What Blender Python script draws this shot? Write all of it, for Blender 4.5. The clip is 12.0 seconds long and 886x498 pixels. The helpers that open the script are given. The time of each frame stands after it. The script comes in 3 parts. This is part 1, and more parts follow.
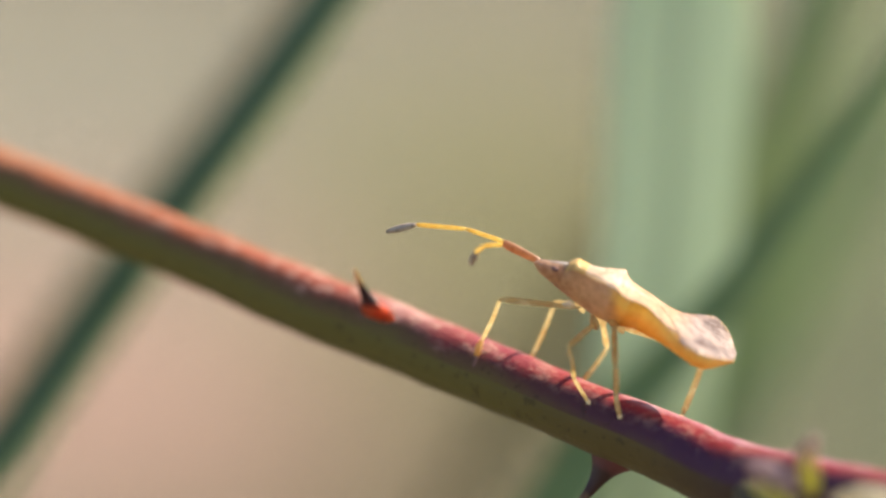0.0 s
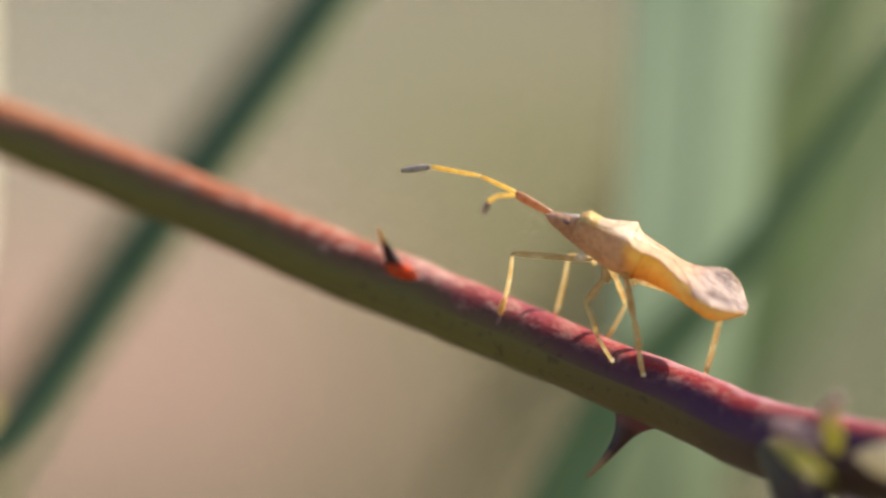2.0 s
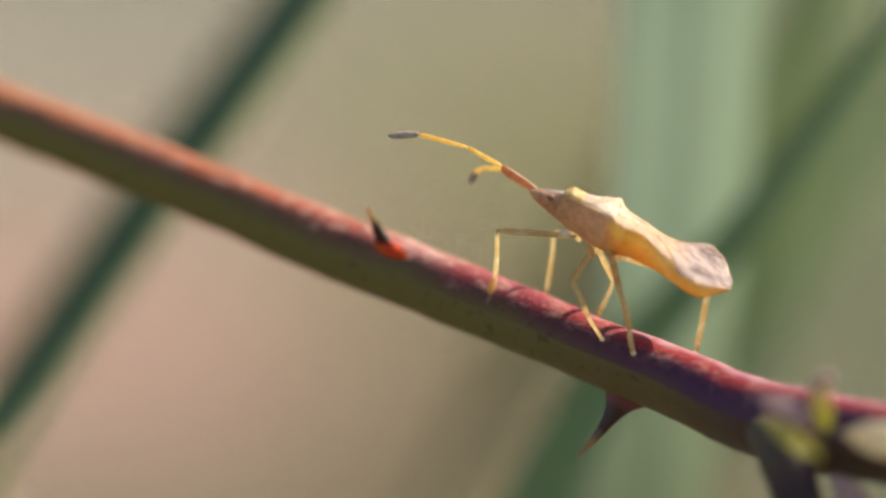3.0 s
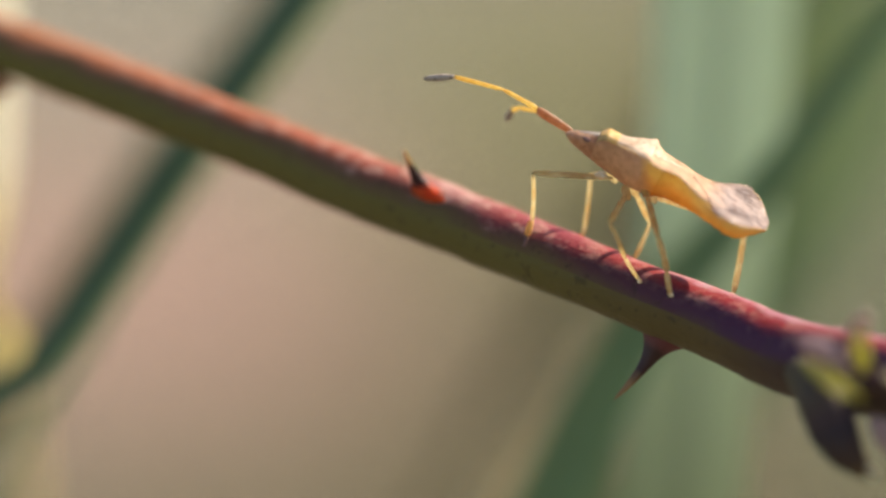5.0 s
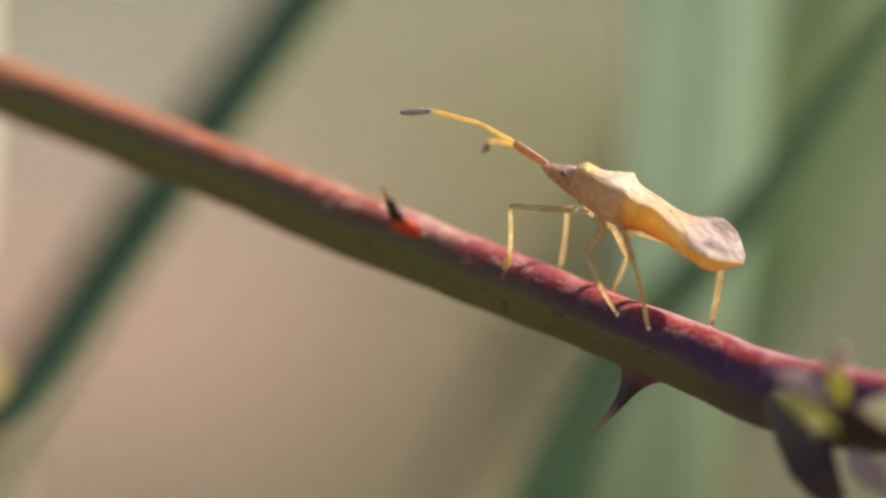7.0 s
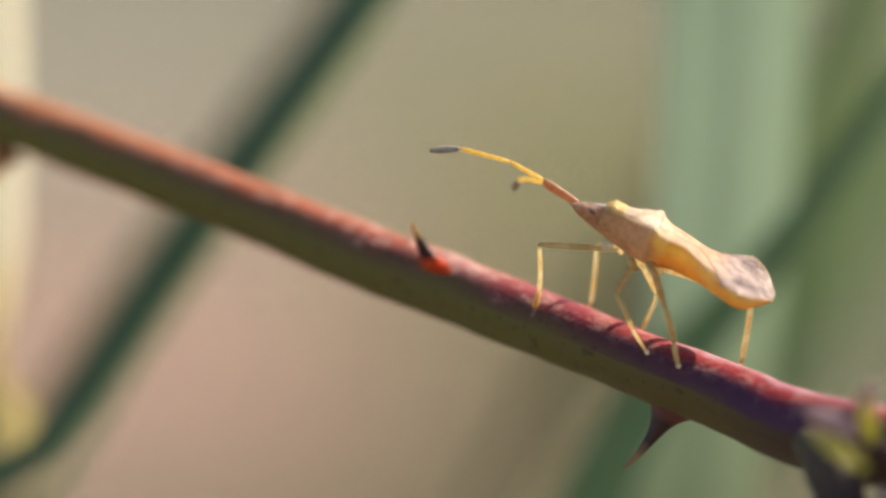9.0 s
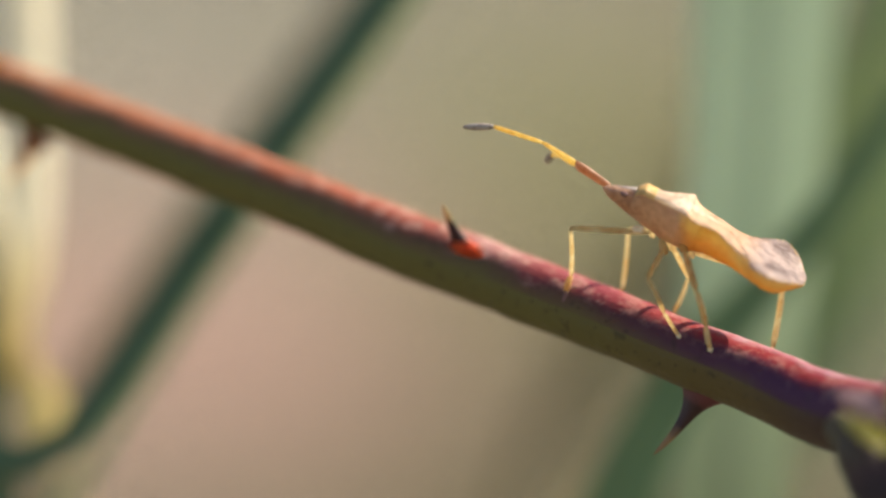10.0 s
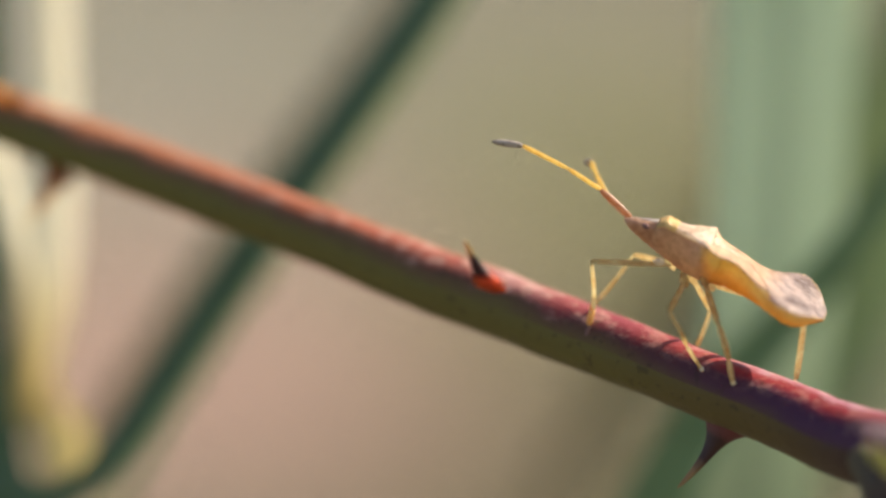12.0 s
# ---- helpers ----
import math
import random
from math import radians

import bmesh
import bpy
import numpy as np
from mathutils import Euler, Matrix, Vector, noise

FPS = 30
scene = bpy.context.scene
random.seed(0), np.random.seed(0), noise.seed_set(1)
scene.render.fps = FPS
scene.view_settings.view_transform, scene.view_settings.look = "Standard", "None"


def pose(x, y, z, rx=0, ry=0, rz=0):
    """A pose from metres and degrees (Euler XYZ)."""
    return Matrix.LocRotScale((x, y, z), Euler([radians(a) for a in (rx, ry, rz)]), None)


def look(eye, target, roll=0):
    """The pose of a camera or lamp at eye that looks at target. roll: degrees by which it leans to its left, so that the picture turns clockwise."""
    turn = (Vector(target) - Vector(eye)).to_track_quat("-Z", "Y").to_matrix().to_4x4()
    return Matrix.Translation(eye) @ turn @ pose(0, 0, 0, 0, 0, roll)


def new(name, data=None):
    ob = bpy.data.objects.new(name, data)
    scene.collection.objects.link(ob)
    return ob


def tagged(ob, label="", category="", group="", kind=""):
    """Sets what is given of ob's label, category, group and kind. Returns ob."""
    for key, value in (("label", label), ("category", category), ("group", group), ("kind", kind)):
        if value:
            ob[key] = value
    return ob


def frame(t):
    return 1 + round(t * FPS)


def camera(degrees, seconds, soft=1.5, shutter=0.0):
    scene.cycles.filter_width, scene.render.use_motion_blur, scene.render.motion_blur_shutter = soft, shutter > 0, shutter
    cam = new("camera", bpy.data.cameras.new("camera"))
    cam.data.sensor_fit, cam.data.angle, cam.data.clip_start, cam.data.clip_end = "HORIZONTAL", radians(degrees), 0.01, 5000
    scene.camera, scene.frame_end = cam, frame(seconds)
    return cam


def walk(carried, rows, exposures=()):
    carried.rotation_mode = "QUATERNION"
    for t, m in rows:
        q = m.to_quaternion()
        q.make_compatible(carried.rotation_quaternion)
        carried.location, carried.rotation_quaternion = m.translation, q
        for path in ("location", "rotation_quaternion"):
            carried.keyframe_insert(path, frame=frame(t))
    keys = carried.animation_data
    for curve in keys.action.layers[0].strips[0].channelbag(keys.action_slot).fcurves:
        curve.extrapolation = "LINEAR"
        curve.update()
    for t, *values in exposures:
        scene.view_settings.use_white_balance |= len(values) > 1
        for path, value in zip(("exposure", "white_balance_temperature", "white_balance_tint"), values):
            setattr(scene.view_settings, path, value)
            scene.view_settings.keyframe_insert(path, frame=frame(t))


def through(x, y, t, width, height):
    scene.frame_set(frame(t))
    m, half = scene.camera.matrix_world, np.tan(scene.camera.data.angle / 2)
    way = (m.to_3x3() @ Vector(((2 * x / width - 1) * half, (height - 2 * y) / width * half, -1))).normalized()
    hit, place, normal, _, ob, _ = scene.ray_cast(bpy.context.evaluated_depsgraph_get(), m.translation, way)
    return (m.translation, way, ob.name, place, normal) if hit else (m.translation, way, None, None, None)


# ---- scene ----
cam = camera(9.44, 12.0, soft=2.75)
cam.data.dof.use_dof = True
cam.data.dof.focus_distance = 0.2976
cam.data.dof.aperture_fstop = 9.9
cam.data.dof.aperture_blades = 0

# seconds, tilt up, turn to the left, lean (degrees): a lens held by hand
PATH = [
    (0.0, 1.295, -0.481, 0.62), (0.5, 1.300, -0.391, 0.72), (1.0, 1.274, -0.239, 0.72), (1.5, 1.134, -0.207, 0.58),
    (2.0, 0.848, -0.231, 0.55), (2.5, 0.720, -0.300, 0.42), (3.0, 0.625, -0.338, 0.42), (3.2, 0.570, -0.333, 0.38),
    (4.8, 0.059, 0.068, 0.03), (5.0, 0.015, 0.060, 0.05), (5.5, 0.000, 0.000, 0.00), (6.0, 0.086, -0.092, 0.03),
    (6.5, 0.231, -0.180, -0.03), (7.0, 0.375, -0.179, -0.02), (7.5, 0.531, -0.087, -0.02), (7.7, 0.590, -0.025, -0.02),
    (9.3, 0.788, 0.213, -0.08), (9.5, 0.691, 0.290, -0.08), (10.0, 0.609, 0.477, -0.13), (10.5, 0.663, 0.600, -0.17),
    (11.0, 0.737, 0.700, -0.27), (11.5, 0.822, 0.747, -0.32), (12.0, 0.980, 0.719, -0.42),
]
EXPOSURE = [(t, stops, 7350, 11) for t, stops in ((0.0, 1.17), (1.5, 1.06), (2.5, 0.98), (5.5, 0.92), (9.5, 0.94), (12.0, 0.90))]
walk(cam, [(t, pose(0, 0, 0.45, 90 + up, -lean, turn)) for t, up, turn, lean in PATH], EXPOSURE)

# ---- light ----
SUN = Vector((0.67, 0.27, 0.69)).normalized()
world = bpy.data.worlds.new("sky")
scene.world = world
world.use_nodes = True
sky = world.node_tree.nodes.new("ShaderNodeTexSky")
sky.sky_type = "NISHITA"
sky.sun_disc = False
sky.sun_elevation = math.asin(SUN.z)
sky.sun_rotation = math.atan2(SUN.x, SUN.y)
back = world.node_tree.nodes["Background"]
back.inputs["Strength"].default_value = 0.10
world.node_tree.links.new(sky.outputs[0], back.inputs["Color"])
lamp = bpy.data.lights.new("sun", "SUN")
lamp.energy = 5.0
lamp.angle = radians(0.5)
lamp.color = (1.0, 0.93, 0.82)
sun = new("sun", lamp)
sun.matrix_world = look(SUN * 3, (0, 0, 0))


# ---- materials ----
class Nodes:
    """A material with a few short words for its nodes."""

    def __init__(self, name, rough=0.6, metal=0.0):
        self.mat = bpy.data.materials.new(name)
        self.mat.use_nodes = True
        self.tree = self.mat.node_tree
        self.bsdf = self.tree.nodes["Principled BSDF"]
        self.out = self.tree.nodes["Material Output"]
        self.bsdf.inputs["Roughness"].default_value = rough
        self.bsdf.inputs["Metallic"].default_value = metal

    def node(self, kind, **values):
        n = self.tree.nodes.new(kind)
        for key, value in values.items():
            n.inputs[key.replace("_", " ")].default_value = value
        return n

    def link(self, a, b):
        self.tree.links.new(a, b)
        return self

    def uv(self):
        n = self.node("ShaderNodeTexCoord")
        s = self.node("ShaderNodeSeparateXYZ")
        self.link(n.outputs["UV"], s.inputs[0])
        return s

    def noise(self, scale, detail=4.0, rough=0.55, stretch=None):
        n = self.node("ShaderNodeTexNoise", Scale=scale, Detail=detail, Roughness=rough)
        c = self.node("ShaderNodeTexCoord")
        if stretch:
            m = self.node("ShaderNodeMapping")
            m.inputs["Scale"].default_value = stretch
            self.link(c.outputs["UV"], m.inputs[0]).link(m.outputs[0], n.inputs["Vector"])
        else:
            self.link(c.outputs["Object"], n.inputs["Vector"])
        return n.outputs[0]

    def ramp(self, fac, stops):
        r = self.node("ShaderNodeValToRGB")
        while len(r.color_ramp.elements) < len(stops):
            r.color_ramp.elements.new(0.5)
        for e, (p, c) in zip(r.color_ramp.elements, stops):
            e.position, e.color = p, (*c, 1)
        self.link(fac, r.inputs[0])
        return r.outputs[0]

    def mix(self, fac, a, b, kind="MIX"):
        m = self.node("ShaderNodeMix")
        m.data_type, m.blend_type = "RGBA", kind
        for value, socket in ((fac, m.inputs[0]), (a, m.inputs[6]), (b, m.inputs[7])):
            if isinstance(value, tuple):
                socket.default_value = (*value, 1)
            elif isinstance(value, (int, float)):
                socket.default_value = value
            else:
                self.link(value, socket)
        return m.outputs[2]

    def math(self, op, a, b=0.0, c=0.0):
        m = self.node("ShaderNodeMath")
        m.operation = op
        for value, socket in zip((a, b, c), m.inputs):
            if isinstance(value, (int, float)):
                socket.default_value = value
            else:
                self.link(value, socket)
        return m.outputs[0]

    def bump(self, height, distance, strength=0.6):
        b = self.node("ShaderNodeBump", Strength=strength, Distance=distance)
        self.link(height, b.inputs["Height"]).link(b.outputs[0], self.bsdf.inputs["Normal"])
        return self

    def colour(self, c, through=0.0, glow=None):
        """Base colour; through: the share of light that passes, tinted by glow."""
        if isinstance(c, tuple):
            self.bsdf.inputs["Base Color"].default_value = (*c, 1)
        else:
            self.link(c, self.bsdf.inputs["Base Color"])
        if through:
            t = self.node("ShaderNodeBsdfTranslucent")
            g = glow if glow is not None else c
            if isinstance(g, tuple):
                t.inputs[0].default_value = (*g, 1)
            else:
                self.link(g, t.inputs[0])
            m = self.node("ShaderNodeMixShader")
            if isinstance(through, (int, float)):
                m.inputs[0].default_value = through
            else:
                self.link(through, m.inputs[0])
            self.link(self.bsdf.outputs[0], m.inputs[1]).link(t.outputs[0], m.inputs[2])
            self.link(m.outputs[0], self.out.inputs["Surface"])
        return self


def stem_material():
    m = Nodes("bramble_bark", 0.55)
    s = m.uv()
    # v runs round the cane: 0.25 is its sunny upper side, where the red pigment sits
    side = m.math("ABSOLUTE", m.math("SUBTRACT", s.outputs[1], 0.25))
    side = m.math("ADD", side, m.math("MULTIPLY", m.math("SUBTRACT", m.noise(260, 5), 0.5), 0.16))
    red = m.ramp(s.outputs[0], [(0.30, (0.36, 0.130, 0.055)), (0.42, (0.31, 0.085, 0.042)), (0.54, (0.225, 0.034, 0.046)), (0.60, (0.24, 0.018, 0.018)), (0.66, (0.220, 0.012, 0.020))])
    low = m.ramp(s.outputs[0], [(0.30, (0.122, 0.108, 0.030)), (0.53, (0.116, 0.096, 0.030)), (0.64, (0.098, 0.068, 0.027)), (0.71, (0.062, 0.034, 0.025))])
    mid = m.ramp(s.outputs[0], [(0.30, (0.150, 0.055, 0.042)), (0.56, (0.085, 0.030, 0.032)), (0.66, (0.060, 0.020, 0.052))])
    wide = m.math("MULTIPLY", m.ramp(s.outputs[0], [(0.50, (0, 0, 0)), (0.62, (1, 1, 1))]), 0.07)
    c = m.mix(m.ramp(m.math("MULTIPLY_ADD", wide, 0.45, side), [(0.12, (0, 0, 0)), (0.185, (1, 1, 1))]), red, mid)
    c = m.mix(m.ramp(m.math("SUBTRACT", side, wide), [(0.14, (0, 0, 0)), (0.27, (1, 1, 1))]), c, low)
    # a dry bloom on the sunny side, thickest by the thorn
    bloom = m.ramp(s.outputs[0], [(0.43, (0.35, 0.35, 0.35)), (0.475, (0.9, 0.9, 0.9)), (0.52, (0.6, 0.6, 0.6)), (0.57, (0.28, 0.28, 0.28))])
    c = m.mix(m.math("MULTIPLY", m.ramp(m.noise(800, 6, 0.72), [(0.50, (0, 0, 0)), (0.62, (1, 1, 1))]), m.math("MULTIPLY", m.ramp(side, [(0.14, (1, 1, 1)), (0.20, (0, 0, 0))]), bloom)), c, (0.50, 0.31, 0.25))
    c = m.mix(m.math("MULTIPLY", m.ramp(m.noise(1700, 3), [(0.60, (0, 0, 0)), (0.68, (1, 1, 1))]), 0.5), c, (0.037, 0.022, 0.015))
    wax = m.math("MULTIPLY", m.ramp(s.outputs[0], [(0.484, (0, 0, 0)), (0.493, (0.55, 0.55, 0.55)), (0.503, (0.3, 0.3, 0.3)), (0.52, (0, 0, 0))]), m.ramp(side, [(0.11, (1, 1, 1)), (0.18, (0, 0, 0))]))
    c = m.mix(m.math("MULTIPLY", wax, m.ramp(m.noise(650, 4), [(0.36, (0.3, 0.3, 0.3)), (0.6, (1, 1, 1))])), c, (0.62, 0.43, 0.40))
    # a lilac sheen along the upper right edge, painted into the bark colour
    rim = m.math("MULTIPLY", m.ramp(s.outputs[0], [(0.585, (0, 0, 0)), (0.63, (0.45, 0.45, 0.45))]), m.ramp(side, [(0.015, (1, 1, 1)), (0.06, (0, 0, 0))]))
    c = m.mix(m.math("MULTIPLY", rim, m.ramp(m.noise(900, 5), [(0.35, (0.4, 0.4, 0.4)), (0.6, (1, 1, 1))])), c, (0.46, 0.32, 0.38))
    grains = m.math("MULTIPLY", m.ramp(m.noise(4200, 2), [(0.60, (0, 0, 0)), (0.68, (1, 1, 1))]), m.ramp(m.noise(500, 4), [(0.42, (0, 0, 0)), (0.60, (1, 1, 1))]))
    c = m.mix(m.math("MULTIPLY", m.math("MULTIPLY", grains, bloom), m.ramp(side, [(0.12, (1, 1, 1)), (0.19, (0, 0, 0))])), c, (0.62, 0.45, 0.31))
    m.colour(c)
    m.bump(m.math("ADD", m.math("ADD", m.noise(1400, 4), m.math("MULTIPLY", m.noise(4200, 2), 0.6)), m.noise(1.0, 4, 0.6, (60, 24, 1))), 0.00012, 0.6)
    m.bsdf.inputs["Specular IOR Level"].default_value = 0.20
    # a short down over the whole cane
    m.bsdf.inputs["Sheen Weight"].default_value = 0.05
    m.bsdf.inputs["Sheen Roughness"].default_value = 0.4
    m.bsdf.inputs["Sheen Tint"].default_value = (1.0, 0.86, 0.80, 1)
    return m.mat


def thorn_material(name, base, middle, tip, through=0.35):
    m = Nodes(name, 0.45)
    s = m.uv()
    along = m.math("ADD", s.outputs[0], m.math("MULTIPLY", m.math("SUBTRACT", m.noise(1500), 0.5), 0.12))
    c = m.ramp(along, [(0.04, tuple(0.4 * v for v in base)), (0.10, base), (0.22, tuple(0.8 * v for v in base)), (0.31, middle), (0.58, middle), (0.78, tip), (1.0, tip)])
    m.colour(c, through)
    m.bump(m.noise(1.0, 3, 0.5, (8, 60, 1)), 0.00005, 0.3)
    return m.mat


def stalk_material():
    """Olive where it leaves the cane, then purple-black, with a brown torn end."""
    m = Nodes("stalk_purple", 0.7)
    along = m.math("ADD", m.uv().outputs[0], m.math("MULTIPLY", m.math("SUBTRACT", m.noise(700), 0.5), 0.25))
    m.colour(m.ramp(along, [(0.15, (0.060, 0.045, 0.022)), (0.42, (0.036, 0.017, 0.023)), (0.58, (0.016, 0.007, 0.013)), (0.85, (0.040, 0.018, 0.011)), (0.97, (0.15, 0.085, 0.03))]))
    m.bump(m.noise(1600, 4), 0.00008, 0.5)
    return m.mat


def chitin(name, a, b, through=0.4, glow=None, rough=0.38, scale=1500.0, dots=0.25, dot=(0.05, 0.025, 0.012), gloss=0.35):
    """Thin shell that lets light pass: broad mottling, fine pits and dark dots."""
    m = Nodes(name, rough)
    broad = m.math("ADD", m.math("MULTIPLY", m.noise(scale * 0.5, 5, 0.6), 0.6), m.math("MULTIPLY", m.noise(scale * 2.0, 4, 0.6), 0.4))
    blend = m.ramp(broad, [(0.40, (0, 0, 0)), (0.60, (1, 1, 1))])
    c = m.mix(blend, a, b)
    if dots:
        c = m.mix(m.math("MULTIPLY", m.ramp(m.noise(scale * 3, 2), [(0.58, (0, 0, 0)), (0.66, (1, 1, 1))]), dots), c, dot)
    g = None
    if through:
        g = glow if glow else a
        g = m.mix(blend, g, tuple(v * f for v, f in zip(g, (0.82, 0.68, 0.52))))
    m.colour(c, through, g)
    m.bump(m.math("ADD", m.noise(scale * 2.2, 3), m.noise(scale * 0.6, 3)), 0.00010, 0.5)
    m.bsdf.inputs["Specular IOR Level"].default_value = gloss
    return m.mat


def wing_material():
    """Leathery wing: tan with brown veins lengthwise, blotches and pits."""
    m = Nodes("wing_shell", 0.55)
    veins = m.noise(1.0, 5, 0.65, (5, 46, 1))
    blotch = m.noise(800, 5, 0.65)
    both = m.math("ADD", m.math("MULTIPLY", veins, 0.55), m.math("MULTIPLY", blotch, 0.45))
    c = m.ramp(both, [(0.36, (0.40, 0.25, 0.175)), (0.47, (0.70, 0.52, 0.40)), (0.58, (0.92, 0.76, 0.62))])
    c = m.mix(m.math("MULTIPLY", m.ramp(m.noise(4600, 2), [(0.57, (0, 0, 0)), (0.64, (1, 1, 1))]), 0.55), c, (0.12, 0.07, 0.04))
    g = m.ramp(both, [(0.36, (0.74, 0.46, 0.24)), (0.58, (1.0, 0.88, 0.66))])
    m.colour(c, 0.58, g)
    m.bump(m.math("ADD", veins, m.math("MULTIPLY", m.noise(4200, 3), 0.6)), 0.00012, 0.6)
    m.bsdf.inputs["Specular IOR Level"].default_value = 0.3
    return m.mat


def membrane_material():
    """Thin hind part of the wings: tan where it leaves the leathery part, then grey with brown blotches."""
    m = Nodes("membrane", 0.4)
    u = m.uv().outputs[0]
    blotch = m.ramp(m.math("ADD", m.math("MULTIPLY", m.noise(620, 5, 0.6), 0.65), m.math("MULTIPLY", m.noise(2300, 4, 0.6), 0.35)), [(0.40, (0, 0, 0)), (0.58, (1, 1, 1))])
    aft = m.ramp(m.math("ADD", u, m.math("MULTIPLY", m.math("SUBTRACT", m.noise(700, 4), 0.5), 0.35)), [(0.16, (0, 0, 0)), (0.46, (1, 1, 1))])
    c = m.mix(aft, m.mix(blotch, (0.52, 0.36, 0.25), (0.80, 0.61, 0.46)), m.mix(blotch, (0.17, 0.125, 0.118), (0.50, 0.42, 0.40)))
    c = m.mix(m.math("MULTIPLY", m.ramp(m.noise(4200, 2), [(0.58, (0, 0, 0)), (0.66, (1, 1, 1))]), 0.5), c, (0.08, 0.045, 0.035))
    m.colour(c, 0.50, m.mix(aft, (1.0, 0.80, 0.54), m.mix(blotch, (0.52, 0.38, 0.32), (0.90, 0.76, 0.68))))
    m.bump(m.math("ADD", m.noise(2600, 3), m.noise(700, 3)), 0.00010, 0.5)
    m.bsdf.inputs["Specular IOR Level"].default_value = 0.4
    return m.mat


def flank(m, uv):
    """Colours of the side, body and glow: brown at the belly, gold under the wing's edge, with the sun shining through
    painted in; and how near that edge it is.
    """
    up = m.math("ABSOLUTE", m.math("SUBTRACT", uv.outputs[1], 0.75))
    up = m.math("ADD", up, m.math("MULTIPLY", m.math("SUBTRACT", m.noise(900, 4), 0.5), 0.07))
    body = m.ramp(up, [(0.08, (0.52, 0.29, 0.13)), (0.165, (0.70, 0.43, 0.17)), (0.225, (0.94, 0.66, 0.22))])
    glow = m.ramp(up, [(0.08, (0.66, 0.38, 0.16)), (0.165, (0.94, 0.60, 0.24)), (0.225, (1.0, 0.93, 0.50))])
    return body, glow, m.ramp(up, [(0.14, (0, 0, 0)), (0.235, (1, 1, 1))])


def thorax_material():
    """Grey-brown in front, passing into the colours of the flank behind the shoulders."""
    m = Nodes("tan_shell", 0.38)
    uv = m.uv()
    grain = m.ramp(m.math("ADD", m.math("MULTIPLY", m.noise(750, 5, 0.6), 0.6), m.math("MULTIPLY", m.noise(3000, 4, 0.6), 0.4)), [(0.40, (0, 0, 0)), (0.60, (1, 1, 1))])
    body, glow, edge = flank(m, uv)
    rear = m.math("MULTIPLY_ADD", edge, 0.16, m.math("ADD", uv.outputs[0], m.math("MULTIPLY", m.math("SUBTRACT", m.noise(600, 4), 0.5), 0.20)))
    rear = m.ramp(rear, [(0.80, (0, 0, 0)), (1.0, (1, 1, 1))])
    c = m.mix(grain, (0.48, 0.315, 0.21), (0.32, 0.20, 0.13))
    c = m.mix(m.math("MULTIPLY", m.ramp(m.noise(4500, 2), [(0.58, (0, 0, 0)), (0.66, (1, 1, 1))]), 0.4), c, (0.05, 0.025, 0.012))
    g = m.mix(grain, (1.0, 0.70, 0.45), (0.82, 0.52, 0.30))
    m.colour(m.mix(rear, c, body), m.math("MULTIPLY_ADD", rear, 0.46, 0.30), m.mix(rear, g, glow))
    m.bump(m.math("ADD", m.noise(3300, 3), m.noise(900, 3)), 0.00010, 0.5)
    return m.mat


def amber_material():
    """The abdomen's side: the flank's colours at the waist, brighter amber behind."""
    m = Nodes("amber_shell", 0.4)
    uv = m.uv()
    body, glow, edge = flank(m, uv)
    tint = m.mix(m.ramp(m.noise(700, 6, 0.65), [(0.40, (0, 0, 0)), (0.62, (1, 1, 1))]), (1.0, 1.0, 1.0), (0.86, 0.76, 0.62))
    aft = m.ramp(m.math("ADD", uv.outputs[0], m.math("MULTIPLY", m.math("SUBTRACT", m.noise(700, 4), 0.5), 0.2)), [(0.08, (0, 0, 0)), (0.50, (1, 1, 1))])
    # the paler edge also puts sun through the shell into the colour
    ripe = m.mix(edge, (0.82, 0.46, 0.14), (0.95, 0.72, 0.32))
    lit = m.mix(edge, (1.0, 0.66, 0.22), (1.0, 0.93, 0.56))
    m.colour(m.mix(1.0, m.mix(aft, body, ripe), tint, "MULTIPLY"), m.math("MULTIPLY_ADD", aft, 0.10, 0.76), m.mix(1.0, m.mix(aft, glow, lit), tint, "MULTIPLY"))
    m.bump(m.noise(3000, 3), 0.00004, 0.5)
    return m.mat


def grass_material(name, a, b, through=0.3, glow=None, rough=0.5, fade=None):
    """A leaf: a and b streak it; fade: how its colour changes from root to tip."""
    m = Nodes(name, rough)
    c = m.mix(m.ramp(m.noise(1.0, 4, 0.6, (6, 40, 1)), [(0.35, (0, 0, 0)), (0.65, (1, 1, 1))]), a, b)
    c = m.mix(m.math("MULTIPLY", m.ramp(m.noise(420, 4), [(0.5, (0, 0, 0)), (0.75, (1, 1, 1))]), 0.25), c, tuple(0.6 * v for v in a))
    g = glow if glow else c
    if fade:
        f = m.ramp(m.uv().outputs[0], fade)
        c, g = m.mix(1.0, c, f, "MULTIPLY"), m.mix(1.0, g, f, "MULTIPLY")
    m.colour(c, through, g)
    m.bump(m.noise(1.0, 2, 0.5, (2, 70, 1)), 0.0002, 0.5)
    return m.mat


